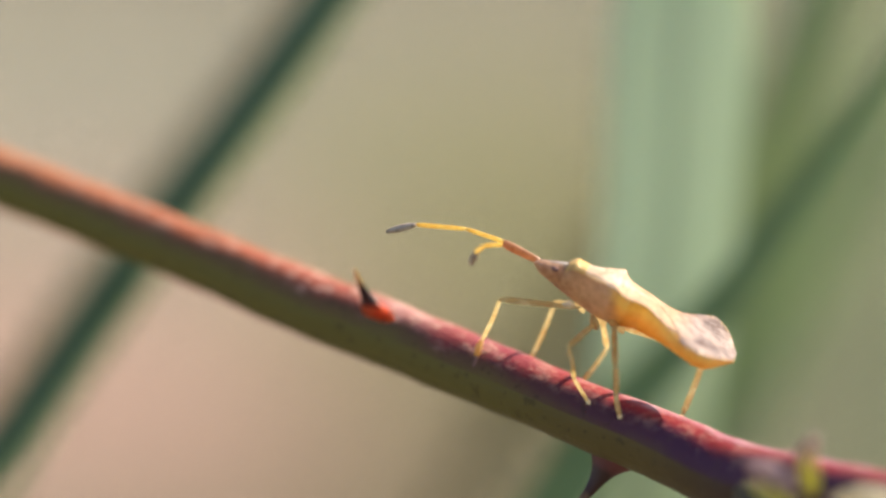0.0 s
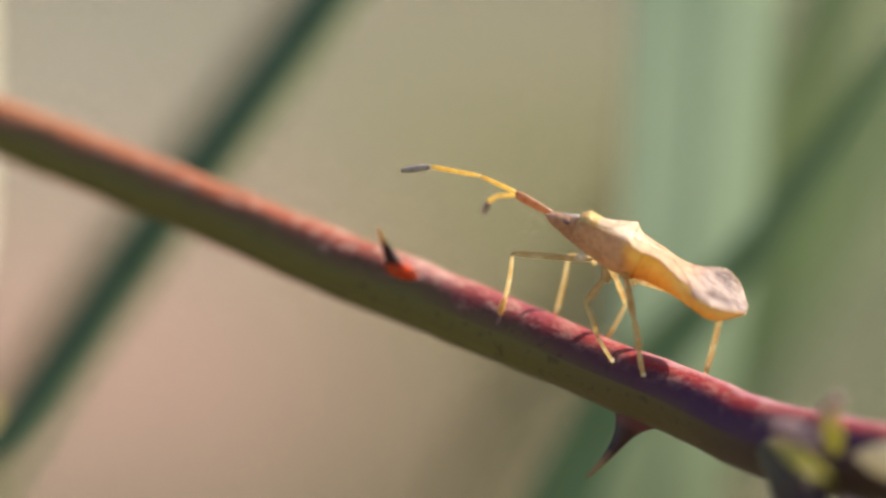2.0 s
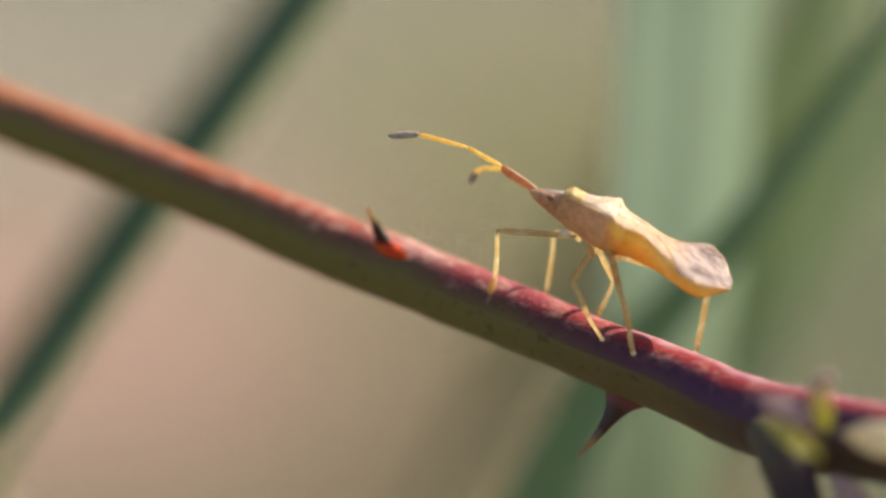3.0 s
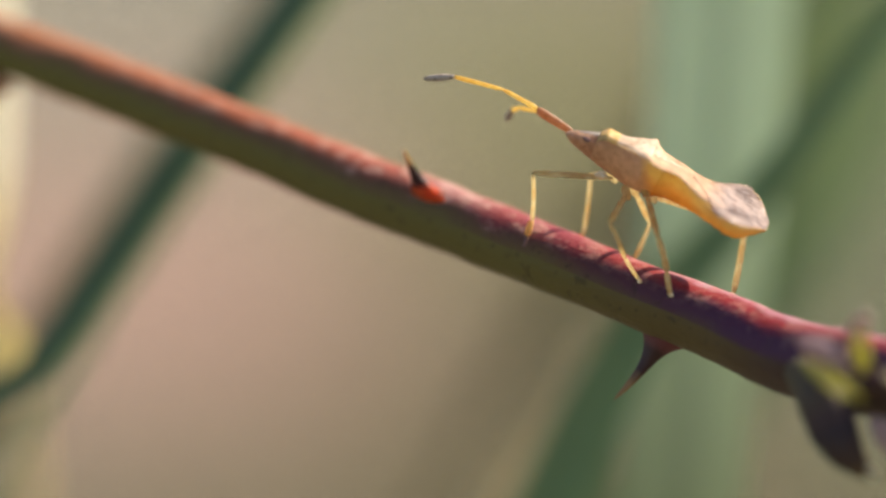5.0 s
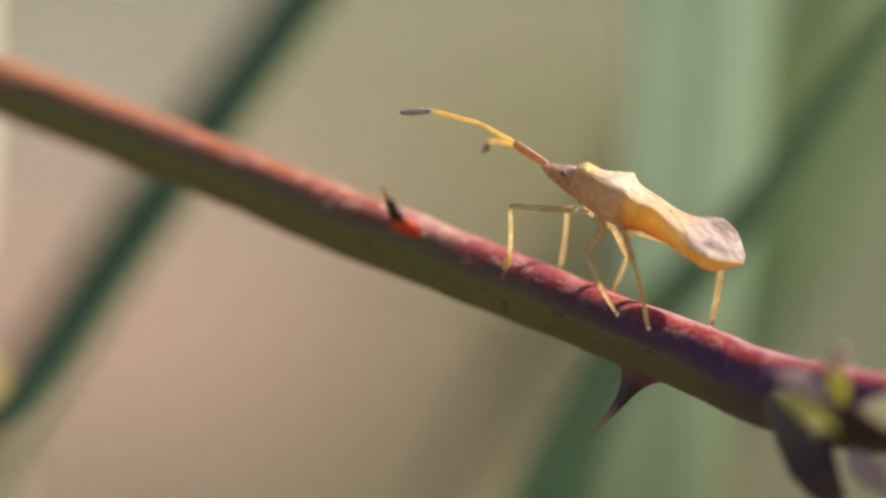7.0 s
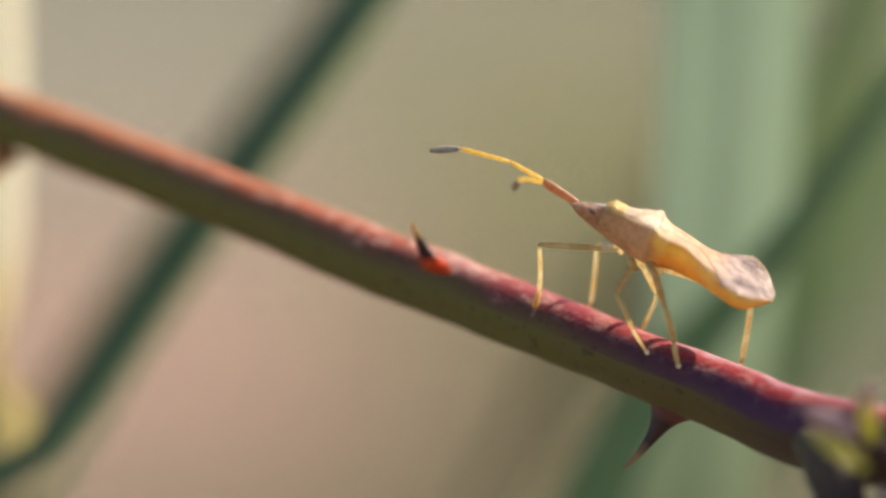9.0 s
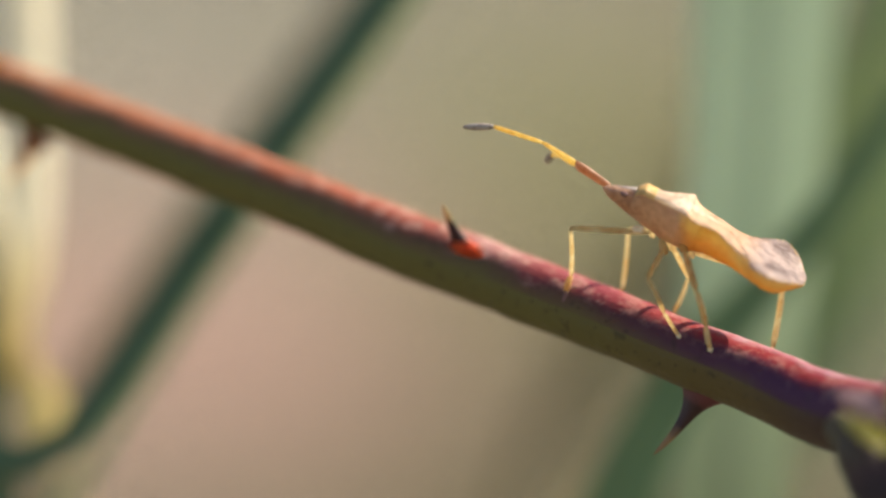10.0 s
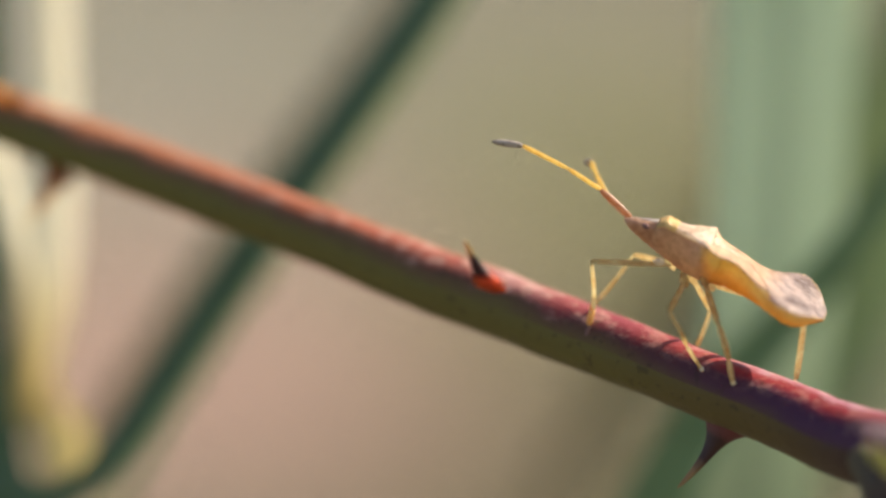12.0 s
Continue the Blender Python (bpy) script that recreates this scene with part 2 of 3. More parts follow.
def ground_material():
    m = Nodes("dry_soil", 0.9)
    fine = m.noise(90, 8, 0.65)
    soil = m.ramp(fine, [(0.3, (0.275, 0.168, 0.130)), (0.7, (0.350, 0.235, 0.188))])
    straw = m.ramp(m.noise(120, 8, 0.65), [(0.3, (0.198, 0.190, 0.146)), (0.7, (0.278, 0.264, 0.212))])
    litter = m.ramp(m.noise(40, 8, 0.65), [(0.3, (0.060, 0.052, 0.022)), (0.7, (0.126, 0.108, 0.050))])
    thatch = m.ramp(m.noise(70, 8, 0.65), [(0.3, (0.150, 0.148, 0.055)), (0.7, (0.225, 0.218, 0.092))])
    moss = m.ramp(m.noise(55, 6), [(0.3, (0.058, 0.078, 0.040)), (0.7, (0.130, 0.150, 0.082))])
    place = m.node("ShaderNodeTexCoord")
    ragged = m.math("MULTIPLY", m.math("SUBTRACT", m.noise(18, 5), 0.5), 0.06)

    def patch(x, y, inner, outer):
        d = m.node("ShaderNodeVectorMath")
        d.operation = "DISTANCE"
        flat = m.node("ShaderNodeVectorMath")
        flat.operation = "MULTIPLY"
        flat.inputs[1].default_value = (1, 1, 0)
        m.link(place.outputs["Object"], flat.inputs[0]).link(flat.outputs[0], d.inputs[0])
        d.inputs[1].default_value = (x, y, 0)
        r = m.node("ShaderNodeMapRange")
        r.inputs[1].default_value, r.inputs[2].default_value = inner, outer
        r.inputs[3].default_value, r.inputs[4].default_value = 1, 0
        m.link(m.math("ADD", d.outputs["Value"], ragged), r.inputs[0])
        return r.outputs[0]

    c = m.mix(m.ramp(m.noise(2.3, 10, 0.72), [(0.34, (0, 0, 0)), (0.66, (1, 1, 1))]), litter, straw)
    # a spill of straw, a bare patch of soil and a mossy hollow on the bank
    c = m.mix(patch(-0.14, 2.12, 0.10, 0.26), c, straw)
    c = m.mix(patch(0.06, 2.17, 0.06, 0.18), c, straw)
    c = m.mix(patch(0.065, 2.03, 0.06, 0.16), c, thatch)
    c = m.mix(patch(0.09, 1.765, 0.14, 0.25), c, litter)
    c = m.mix(patch(-0.13, 1.895, 0.075, 0.16), c, soil)
    c = m.mix(patch(0.070, 1.875, 0.06, 0.105), c, litter)
    c = m.mix(patch(-0.13, 1.68, 0.03, 0.09), c, litter)
    c = m.mix(patch(0.245, 1.90, 0.10, 0.20), c, moss)
    m.colour(c)
    m.bump(m.math("ADD", fine, m.noise(14, 5)), 0.02, 0.6)
    return m.mat


BARK = stem_material()
THORN_RED = thorn_material("thorn_red", (0.80, 0.09, 0.015), (0.05, 0.012, 0.014), (0.55, 0.34, 0.15), 0.45)
GLOW = chitin("thorn_foot_shell", (0.85, 0.17, 0.025), (0.62, 0.06, 0.015), 0.75, (1.0, 0.30, 0.06), rough=0.2, dots=0.0, gloss=0.7)
THORN_DARK = thorn_material("thorn_dark", (0.165, 0.038, 0.041), (0.045, 0.011, 0.011), (0.315, 0.180, 0.083), 0.25)
THORN_ORANGE = thorn_material("thorn_orange", (0.80, 0.36, 0.07), (0.80, 0.44, 0.11), (0.85, 0.62, 0.30), 0.6)
THORN_PALE = thorn_material("thorn_pale", (0.60, 0.26, 0.12), (0.78, 0.55, 0.34), (0.88, 0.80, 0.62), 0.8)
HEAD = chitin("head_shell", (0.46, 0.29, 0.195), (0.29, 0.17, 0.11), 0.28, (0.85, 0.52, 0.30), dots=0.6)
TAN = thorax_material()
PALE = chitin("pale_shell", (0.92, 0.78, 0.64), (0.60, 0.44, 0.32), 0.45, (1.0, 0.90, 0.70), rough=0.55, scale=1400, dots=0.55, gloss=0.3)
WING = wing_material()
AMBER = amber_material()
RIM = chitin("rim_shell", (0.86, 0.70, 0.46), (0.74, 0.56, 0.34), 0.45, (1.0, 0.84, 0.56), rough=0.45, dots=0.1)
YELLOW = chitin("yellow_shell", (0.86, 0.66, 0.32), (0.74, 0.52, 0.22), 0.5, (1.0, 0.82, 0.42), dots=0.1)
MEMBRANE = membrane_material()
LEG = chitin("leg_shell", (0.34, 0.20, 0.085), (0.24, 0.14, 0.06), 0.76, (1.0, 0.95, 0.71), dots=0.15, gloss=0.15)
PAD = chitin("pad_shell", (0.95, 0.91, 0.78), (0.92, 0.87, 0.72), 0.65, (1.0, 0.97, 0.84), dots=0.0)
FOOT = chitin("foot_shell", (0.70, 0.46, 0.18), (0.52, 0.31, 0.12), 0.4, (1.0, 0.66, 0.28), dots=0.2)
SCAPE = chitin("scape_shell", (0.52, 0.29, 0.18), (0.37, 0.19, 0.11), 0.42, (0.85, 0.50, 0.29), dots=0.4, gloss=0.5)
ORANGE = chitin("flagellum_shell", (0.95, 0.66, 0.19), (0.84, 0.52, 0.12), 0.6, (1.0, 0.89, 0.46), dots=0.0)
CLUB = chitin("club_shell", (0.20, 0.15, 0.13), (0.46, 0.39, 0.34), 0.15, rough=0.45, scale=900, dots=0.5, dot=(0.03, 0.02, 0.02), gloss=0.4)
EYE = chitin("eye_shell", (0.24, 0.14, 0.13), (0.13, 0.07, 0.07), 0.0, rough=0.8, dots=0.0, gloss=0.1)
BUD = grass_material("bud_green", (0.34, 0.33, 0.07), (0.44, 0.36, 0.12), 0.5, (0.62, 0.60, 0.14))
BUD_PALE = grass_material("bud_down", (0.74, 0.68, 0.54), (0.62, 0.55, 0.40), 0.45)
STALK = stalk_material()
SCALE = grass_material("scale_purple", (0.42, 0.27, 0.28), (0.54, 0.38, 0.37), 0.4)
BLADE_DARK = grass_material("blade_dark", (0.082, 0.160, 0.100), (0.104, 0.190, 0.112), 0.3)
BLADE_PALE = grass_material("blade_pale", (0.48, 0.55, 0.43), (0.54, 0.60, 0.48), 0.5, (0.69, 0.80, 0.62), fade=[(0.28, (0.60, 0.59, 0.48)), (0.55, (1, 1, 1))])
BLADE_MID = grass_material("blade_mid", (0.37, 0.46, 0.27), (0.44, 0.52, 0.32), 0.5)
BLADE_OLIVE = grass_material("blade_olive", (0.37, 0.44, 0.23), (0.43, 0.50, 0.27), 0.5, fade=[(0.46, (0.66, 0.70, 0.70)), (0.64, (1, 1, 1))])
BLADE_BROWN = grass_material("blade_brown", (0.245, 0.215, 0.115), (0.30, 0.26, 0.145), 0.45)
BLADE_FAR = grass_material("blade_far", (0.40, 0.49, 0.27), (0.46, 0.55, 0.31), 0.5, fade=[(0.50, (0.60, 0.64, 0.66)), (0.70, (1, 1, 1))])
BLADE_GREEN = grass_material("blade_green", (0.155, 0.260, 0.140), (0.215, 0.315, 0.155), 0.4)
STRAW = grass_material("straw", (0.74, 0.70, 0.58), (0.82, 0.78, 0.67), 0.62, (1.0, 0.96, 0.84), fade=[(0.50, (1, 1, 1)), (0.58, (0.96, 0.92, 0.80)), (0.66, (0.84, 0.78, 0.60)), (0.74, (0.66, 0.58, 0.38)), (0.84, (0.88, 0.82, 0.60)), (1.0, (0.86, 0.78, 0.54))])
STRAW_TIP = grass_material("straw_tip", (0.76, 0.72, 0.62), (0.84, 0.80, 0.70), 0.65, (1.0, 0.97, 0.86), fade=[(0.66, (1, 1, 1)), (0.80, (0.66, 0.60, 0.44)), (0.90, (0.66, 0.59, 0.38)), (1.0, (0.62, 0.54, 0.32))])
STRAW_PALE = grass_material("straw_pale", (0.66, 0.58, 0.41), (0.74, 0.66, 0.50), 0.55)
STRAW_DULL = grass_material("straw_dull", (0.375, 0.315, 0.210), (0.450, 0.390, 0.270), 0.4)
SOIL = ground_material()


# ---- building ----
ORIGIN = Vector((0.0, 0.300, 0.450))


def at(x, d, z):
    """A point in millimetres about the middle of the sharp plane: right, away, up."""
    return ORIGIN + Vector((x, d, z)) * 0.001


def mesh_of(bm, name, material):
    bmesh.ops.recalc_face_normals(bm, faces=bm.faces)
    data = bpy.data.meshes.new(name)
    bm.to_mesh(data)
    bm.free()
    for p in data.polygons:
        p.use_smooth = True
    data.materials.append(material)
    return data


def thing(name, bm, material, label, category, group="", kind=""):
    return tagged(new(name, mesh_of(bm, name, material)), label, category, group, kind)


def part(name, bm, material, parent, label=""):
    ob = new(name, mesh_of(bm, name, material))
    ob.parent = parent
    return tagged(ob, label) if label else ob


def spline(points, steps):
    """A smooth line through the points, with slopes that suit uneven spacing."""
    p = [Vector(q) for q in points]
    gap = [(b - a).length for a, b in zip(p, p[1:])]
    slope = [(p[1] - p[0]) / gap[0]]
    for i in range(1, len(p) - 1):
        h0, h1 = gap[i - 1], gap[i]
        slope.append(((p[i] - p[i - 1]) / h0 * h1 + (p[i + 1] - p[i]) / h1 * h0) / (h0 + h1))
    slope.append((p[-1] - p[-2]) / gap[-1])
    line = []
    for i, h in enumerate(gap):
        for k in range(steps):
            t = k / steps
            line.append(p[i] * (2 * t ** 3 - 3 * t * t + 1) + slope[i] * h * (t ** 3 - 2 * t * t + t)
                        + p[i + 1] * (3 * t * t - 2 * t ** 3) + slope[i + 1] * h * (t ** 3 - t * t))
    return line + [p[-1]]


def along(values, n):
    """n values read evenly off a list, with straight lines between."""
    return list(np.interp(np.linspace(0, len(values) - 1, n), range(len(values)), values))


def loft(rings, closed=True, cap=True, bm=None, uvs=True):
    """Skin from ring to ring; the uv runs 0 to 1 along and 0 to 1 round."""
    bm = bm or bmesh.new()
    layer = bm.loops.layers.uv.verify()
    rows = [[bm.verts.new(p) for p in ring] for ring in rings]
    n, m = len(rings), len(rings[0])
    for i in range(n - 1):
        for j in range(m if closed else m - 1):
            k = (j + 1) % m
            f = bm.faces.new((rows[i][j], rows[i][k], rows[i + 1][k], rows[i + 1][j]))
            for lp, (a, b) in zip(f.loops, ((i, j), (i, j + 1), (i + 1, j + 1), (i + 1, j))):
                lp[layer].uv = (a / (n - 1), b / m)
    if cap and closed:
        for row, a in ((rows[0], 0.0), (rows[-1], 1.0)):
            f = bm.faces.new(row)
            for lp in f.loops:
                lp[layer].uv = (a, 0.25)
    return bm


def tube(points, radii, sides=12, up=(0, 0, 1), flat=1.0, wobble=0.0, rough=900.0):
    """A round limb along the points; its ring begins at the side that looks to the viewer and goes up first."""
    rings = []
    for i, p in enumerate(points):
        way = (points[min(i + 1, len(points) - 1)] - points[max(i - 1, 0)]).normalized()
        side = way.cross(Vector(up))
        if side.length < 1e-6:
            side = way.cross(Vector((0, 1, 0)))
        side.normalize()
        rise = side.cross(way).normalized()
        ring = []
        for j in range(sides):
            a = 2 * math.pi * j / sides
            r = radii[i]
            q = side * math.cos(a) * r + rise * math.sin(a) * r * flat
            if wobble:
                q *= 1 + wobble * (noise.noise((p + q) * rough) + 0.4 * noise.noise((p + q) * rough * 3.1))
            ring.append(p + q)
        rings.append(ring)
    return loft(rings)


def limb(a, b, ra, rb, sides=10, bend=0.0, bulge=0.0, steps=10, sag=(0, 0, 1)):
    """A leg joint from a to b with rounded ends."""
    pts, radii = [], []
    way = b - a
    for i in range(steps + 1):
        t = i / steps
        pts.append(a + way * t + Vector(sag) * bend * math.sin(math.pi * t))
        r = ra + (rb - ra) * t + bulge * math.sin(math.pi * t)
        radii.append(r * min(1.0, 0.55 + 4 * min(t, 1 - t)))
    return tube(pts, radii, sides)


def egg(a, b, radius, sides=12, steps=10, tip=0.05, peak=0.45, blunt=0.7):
    """A bud or club from a to b, fullest at peak."""
    pts, radii = [], []
    for i in range(steps + 1):
        t = i / steps
        pts.append(a.lerp(b, t))
        e = math.log(0.5) / math.log(peak)
        radii.append(radius * max(tip, math.sin(math.pi * t ** e) ** blunt))
    return tube(pts, radii, sides)


# ---- ground ----
def ground():
    """One sheet: level by the cane, a bank behind it, then level to the horizon."""
    xs = sorted({*np.linspace(-3, 3, 61), *(s * v for s in (-1, 1) for v in (4, 6, 10, 20, 50, 150, 500, 1500))})
    ys = sorted({*np.linspace(-1.5, 5, 66), *(6, 8, 12, 25, 60, 150, 500, 1500), *(-3, -6, -15, -50, -200, -1000)})
    rings = []
    for y in ys:
        row = []
        for x in xs:
            t = min(1, max(0, (y - 0.6) / 2.6))
            z = 0.9 * t * t * (3 - 2 * t)
            if abs(x) < 5 and -2 < y < 6:
                z += 0.03 * noise.noise(Vector((x, y, 0)) * 2.2) * min(1.0, max(0.0, y - 0.4) + 0.3)
            row.append(Vector((x, y, z)))
        rings.append(row)
    return thing("ground", loft(rings, closed=False, cap=False), SOIL, "dry pinkish soil bank with litter and sparse moss", "ground", kind="structure")


ground()


def height(x, y):
    t = min(1, max(0, (y - 0.6) / 2.6))
    return 0.9 * t * t * (3 - 2 * t) - 0.01


def sward(name, count, spread, size, material, label, seed):
    """Many loose blades on the bank, in tufts."""
    rng = random.Random(seed)
    verts, faces = [], []
    x0, x1, y0, y1 = spread
    while count > 0:
        cx, cy = rng.uniform(x0, x1), rng.uniform(y0, y1)
        for k in range(rng.randint(6, 14)):
            count -= 1
            x, y = cx + rng.gauss(0, 0.02), cy + rng.gauss(0, 0.02)
            a, tall, w = rng.uniform(0, 6.28), size * rng.uniform(0.4, 1.2), rng.uniform(0.0012, 0.0028)
            dx, dy = math.cos(a), math.sin(a)
            droop = rng.uniform(0.2, 1.1)
            base = len(verts)
            z = height(x, y)
            for t, f in ((0, 1), (0.4, 0.9), (0.75, 0.6)):
                px, py, pz = x + dx * droop * tall * t * t, y + dy * droop * tall * t * t, z + tall * t * (1 - 0.35 * droop * t)
                verts += [(px - dy * w * f, py + dx * w * f, pz), (px + dy * w * f, py - dx * w * f, pz)]
            verts.append((x + dx * droop * tall, y + dy * droop * tall, z + tall * (1 - 0.35 * droop)))
            faces += [(base, base + 1, base + 3, base + 2), (base + 2, base + 3, base + 5, base + 4), (base + 4, base + 5, base + 6)]
    data = bpy.data.meshes.new(name)
    data.from_pydata(verts, [], faces)
    data.materials.append(material)
    return tagged(new(name, data), label, "grass", kind="stuff")


sward("dry_grass", 5000, (-1.6, 1.6, 1.35, 3.6), 0.05, STRAW_DULL, "short dry straw-coloured grass on the bank", 3)
sward("green_grass", 5000, (0.14, 1.8, 1.85, 3.6), 0.09, BLADE_MID, "tufts of mid-green grass on the bank", 4)

# ---- bramble cane ----
CANE = [(-330, 130, 20), (-250, 120, 62), (-150, 80, 52), (-90, 49, 35), (-40.46, 24.43, 17.34), (-33.25, 20.83, 14.63), (-26.2, 17.3, 12.03), (-19.31, 13.85, 9.44),
        (-12.56, 10.48, 6.8), (-5.95, 7.18, 4.09), (0.51, 3.94, 1.6), (6.84, 0.78, -0.91), (9.96, -0.78, -2.22), (15.49, -3.54, -4.4),
        (18.45, -5.9, -5.7), (22.45, -10.0, -6.66), (27.6, -14.2, -7.6), (50, -28, -17), (110, -55, -60), (200, -95, -190), (270, -110, -460)]
CANE_R = [0.5, 0.9, 1.25, 1.5, 1.56, 1.6, 1.66, 1.74, 1.75, 1.9, 1.91, 1.83, 1.84, 2.0, 2.1, 2.25, 2.1, 2.2, 2.4, 2.7, 3.0]


def cane():
    line = spline([at(*p) for p in CANE], 14)
    radii = [0.001 * r for r in along(CANE_R, len(line))]
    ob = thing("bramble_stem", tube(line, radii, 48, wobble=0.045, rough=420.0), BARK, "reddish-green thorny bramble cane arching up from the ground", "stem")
    return ob


def thorn(stem, name, base, tip, long, short, stem_way, material, hook=0.0, label=""):
    """A prickle: a long foot along the cane that narrows into a hooked point."""
    a, b = at(*base), at(*tip)
    way = (b - a)
    g = Vector(stem_way).normalized()
    rings = []
    n = 18
    for i in range(n + 1):
        t = i / n
        c = a + way * t + g * hook * 0.001 * math.sin(math.pi * min(1, t * 1.0)) 
        w = (b - a).normalized()
        u = (g - w * g.dot(w)).normalized()
        v = w.cross(u)
        k = (1 - t) ** 5
        ru = 0.001 * (long * k + 0.45 * (1 - t) ** 0.6 + 0.02)
        rv = 0.001 * (short * (1 - t) ** 4 + 0.33 * (1 - t) ** 0.8 + 0.012)
        rings.append([c + u * math.cos(q) * ru + v * math.sin(q) * rv for q in (2 * math.pi * j / 14 for j in range(14))])
    return part(name, loft(rings), material, stem, label)


stem = cane()
AXIS = (0.84, -0.42, -0.33)
spike = thorn(stem, "thorn", (-1.10, 3.6, 2.95), (-2.55, 2.7, 5.70), 0.75, 0.30, AXIS, THORN_RED, -0.15, "dark thorn with a glowing red foot and straw tip")
part("thorn_foot", egg(at(-2.20, 3.75, 3.56), at(0.15, 2.58, 2.50), 0.00048, tip=0.25, steps=18, sides=20, peak=0.40), GLOW, spike, "translucent orange-red swelling at the foot of the thorn")
thorn(stem, "thorn", (12.0, -1.5, -4.2), (9.20, -1.6, -8.30), 1.95, 0.9, AXIS, THORN_DARK, 0.35, "dark purple hooked thorn")
thorn(stem, "thorn", (-26.6, 17.4, 10.4), (-29.0, 17.6, 6.7), 1.0, 0.45, AXIS, THORN_PALE, 0.3, "pale sunlit thorn with a red foot")
thorn(stem, "thorn", (-29.2, 18.2, 14.2), (-31.6, 17.6, 16.0), 1.0, 0.45, AXIS, THORN_ORANGE, 0.2, "orange thorn lit from behind")

# the leaf node with its buds
part("leaf_stalk", tube(spline([at(19.00, -9.5, -6.55), at(20.17, -12.5, -8.21), at(20.61, -13.0, -9.58), at(21.30, -13.5, -10.83), at(22.39, -13.5, -11.98)], 8), [0.001 * r for r in along([0.9, 1.50, 1.35, 1.0, 0.35], 33)], 18, wobble=0.05), STALK, stem, "dark purple stump of a leaf stalk")
part("stalk_scar", egg(at(22.31, -14.5, -11.58), at(22.73, -14.5, -12.06), 0.00030, tip=0.4), BUD_PALE, stem, "pale torn end of the leaf stalk")
part("bud", egg(at(18.7, -18.0, -5.8), at(21.2, -22.0, -7.6), 0.00046, tip=0.3, steps=16, sides=16), BUD, stem, "yellow-green swelling bud")
part("bud", egg(at(21.9, -17.4, -6.4), at(21.4, -20.0, -4.2), 0.00048, tip=0.3, steps=16, sides=16), BUD, stem, "yellow-green upright bud")
part("bud_scale", egg(at(18.6, -15.0, -4.7), at(21.0, -19.4, -6.0), 0.00066, tip=0.3), SCALE, stem, "purple downy bud scale")
part("bud_scale", egg(at(21.2, -15.4, -5.2), at(21.9, -18.6, -3.4), 0.00060, tip=0.4), SCALE, stem, "purple downy bud scale")
part("young_leaf", egg(at(22.9, -16.4, -6.5), at(26.6, -19.6, -7.0), 0.00092, tip=0.15, steps=18, sides=18, peak=0.55), BUD_PALE, stem, "folded young leaf with silvery down")
part("young_leaf", egg(at(22.6, -14.0, -9.0), at(24.6, -15.5, -11.2), 0.00080, tip=0.4), SCALE, stem, "lilac-grey folded young leaf")


# ---- the bug ----
UNIT = 0.0316
FWD = Vector((-0.903, 0.02, 0.429)).normalized()
UP0 = Vector((0.429 * math.cos(radians(20)), -math.sin(radians(20)), 0.903 * math.cos(radians(20))))
UPW = (UP0 - FWD * UP0.dot(FWD)).normalized()
LEFT = UPW.cross(FWD)
CENTRE = at(12.005, -3.6, 4.03)
BUG = Matrix((FWD, LEFT, UPW)).transposed().to_4x4()
BUG.translation = CENTRE
INTO = BUG.inverted()

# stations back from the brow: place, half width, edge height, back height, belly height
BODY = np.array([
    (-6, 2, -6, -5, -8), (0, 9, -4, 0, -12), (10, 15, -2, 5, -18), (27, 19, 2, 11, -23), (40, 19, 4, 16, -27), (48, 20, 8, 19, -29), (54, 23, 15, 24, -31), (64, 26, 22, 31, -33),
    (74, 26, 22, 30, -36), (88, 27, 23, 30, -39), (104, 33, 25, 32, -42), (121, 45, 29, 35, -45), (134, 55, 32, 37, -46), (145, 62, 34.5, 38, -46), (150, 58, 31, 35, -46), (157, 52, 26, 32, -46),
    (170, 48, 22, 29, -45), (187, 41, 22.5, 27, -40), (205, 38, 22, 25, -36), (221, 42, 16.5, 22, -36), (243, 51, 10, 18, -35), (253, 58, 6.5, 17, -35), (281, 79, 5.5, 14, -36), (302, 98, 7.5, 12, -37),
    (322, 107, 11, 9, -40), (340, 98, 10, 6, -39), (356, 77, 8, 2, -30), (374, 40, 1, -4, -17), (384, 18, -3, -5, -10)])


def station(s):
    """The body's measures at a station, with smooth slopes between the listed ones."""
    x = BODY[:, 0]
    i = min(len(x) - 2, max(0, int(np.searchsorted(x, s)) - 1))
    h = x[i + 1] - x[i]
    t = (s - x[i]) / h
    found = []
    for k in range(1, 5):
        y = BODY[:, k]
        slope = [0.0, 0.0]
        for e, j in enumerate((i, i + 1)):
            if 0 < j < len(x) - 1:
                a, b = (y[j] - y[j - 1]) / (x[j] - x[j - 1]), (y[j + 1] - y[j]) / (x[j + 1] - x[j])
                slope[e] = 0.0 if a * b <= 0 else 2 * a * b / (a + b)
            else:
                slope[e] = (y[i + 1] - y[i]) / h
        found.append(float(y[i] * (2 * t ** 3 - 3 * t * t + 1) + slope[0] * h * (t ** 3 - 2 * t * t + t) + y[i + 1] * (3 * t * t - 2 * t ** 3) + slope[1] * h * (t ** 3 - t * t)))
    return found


def local(s, y, z):
    return Vector(((190 - s) * UNIT, y * UNIT, z * UNIT)) * 0.001


def back_height(s, f):
    w, edge, top, belly = station(s)
    return edge + (top - edge) * math.sqrt(max(0, 1 - f * f))


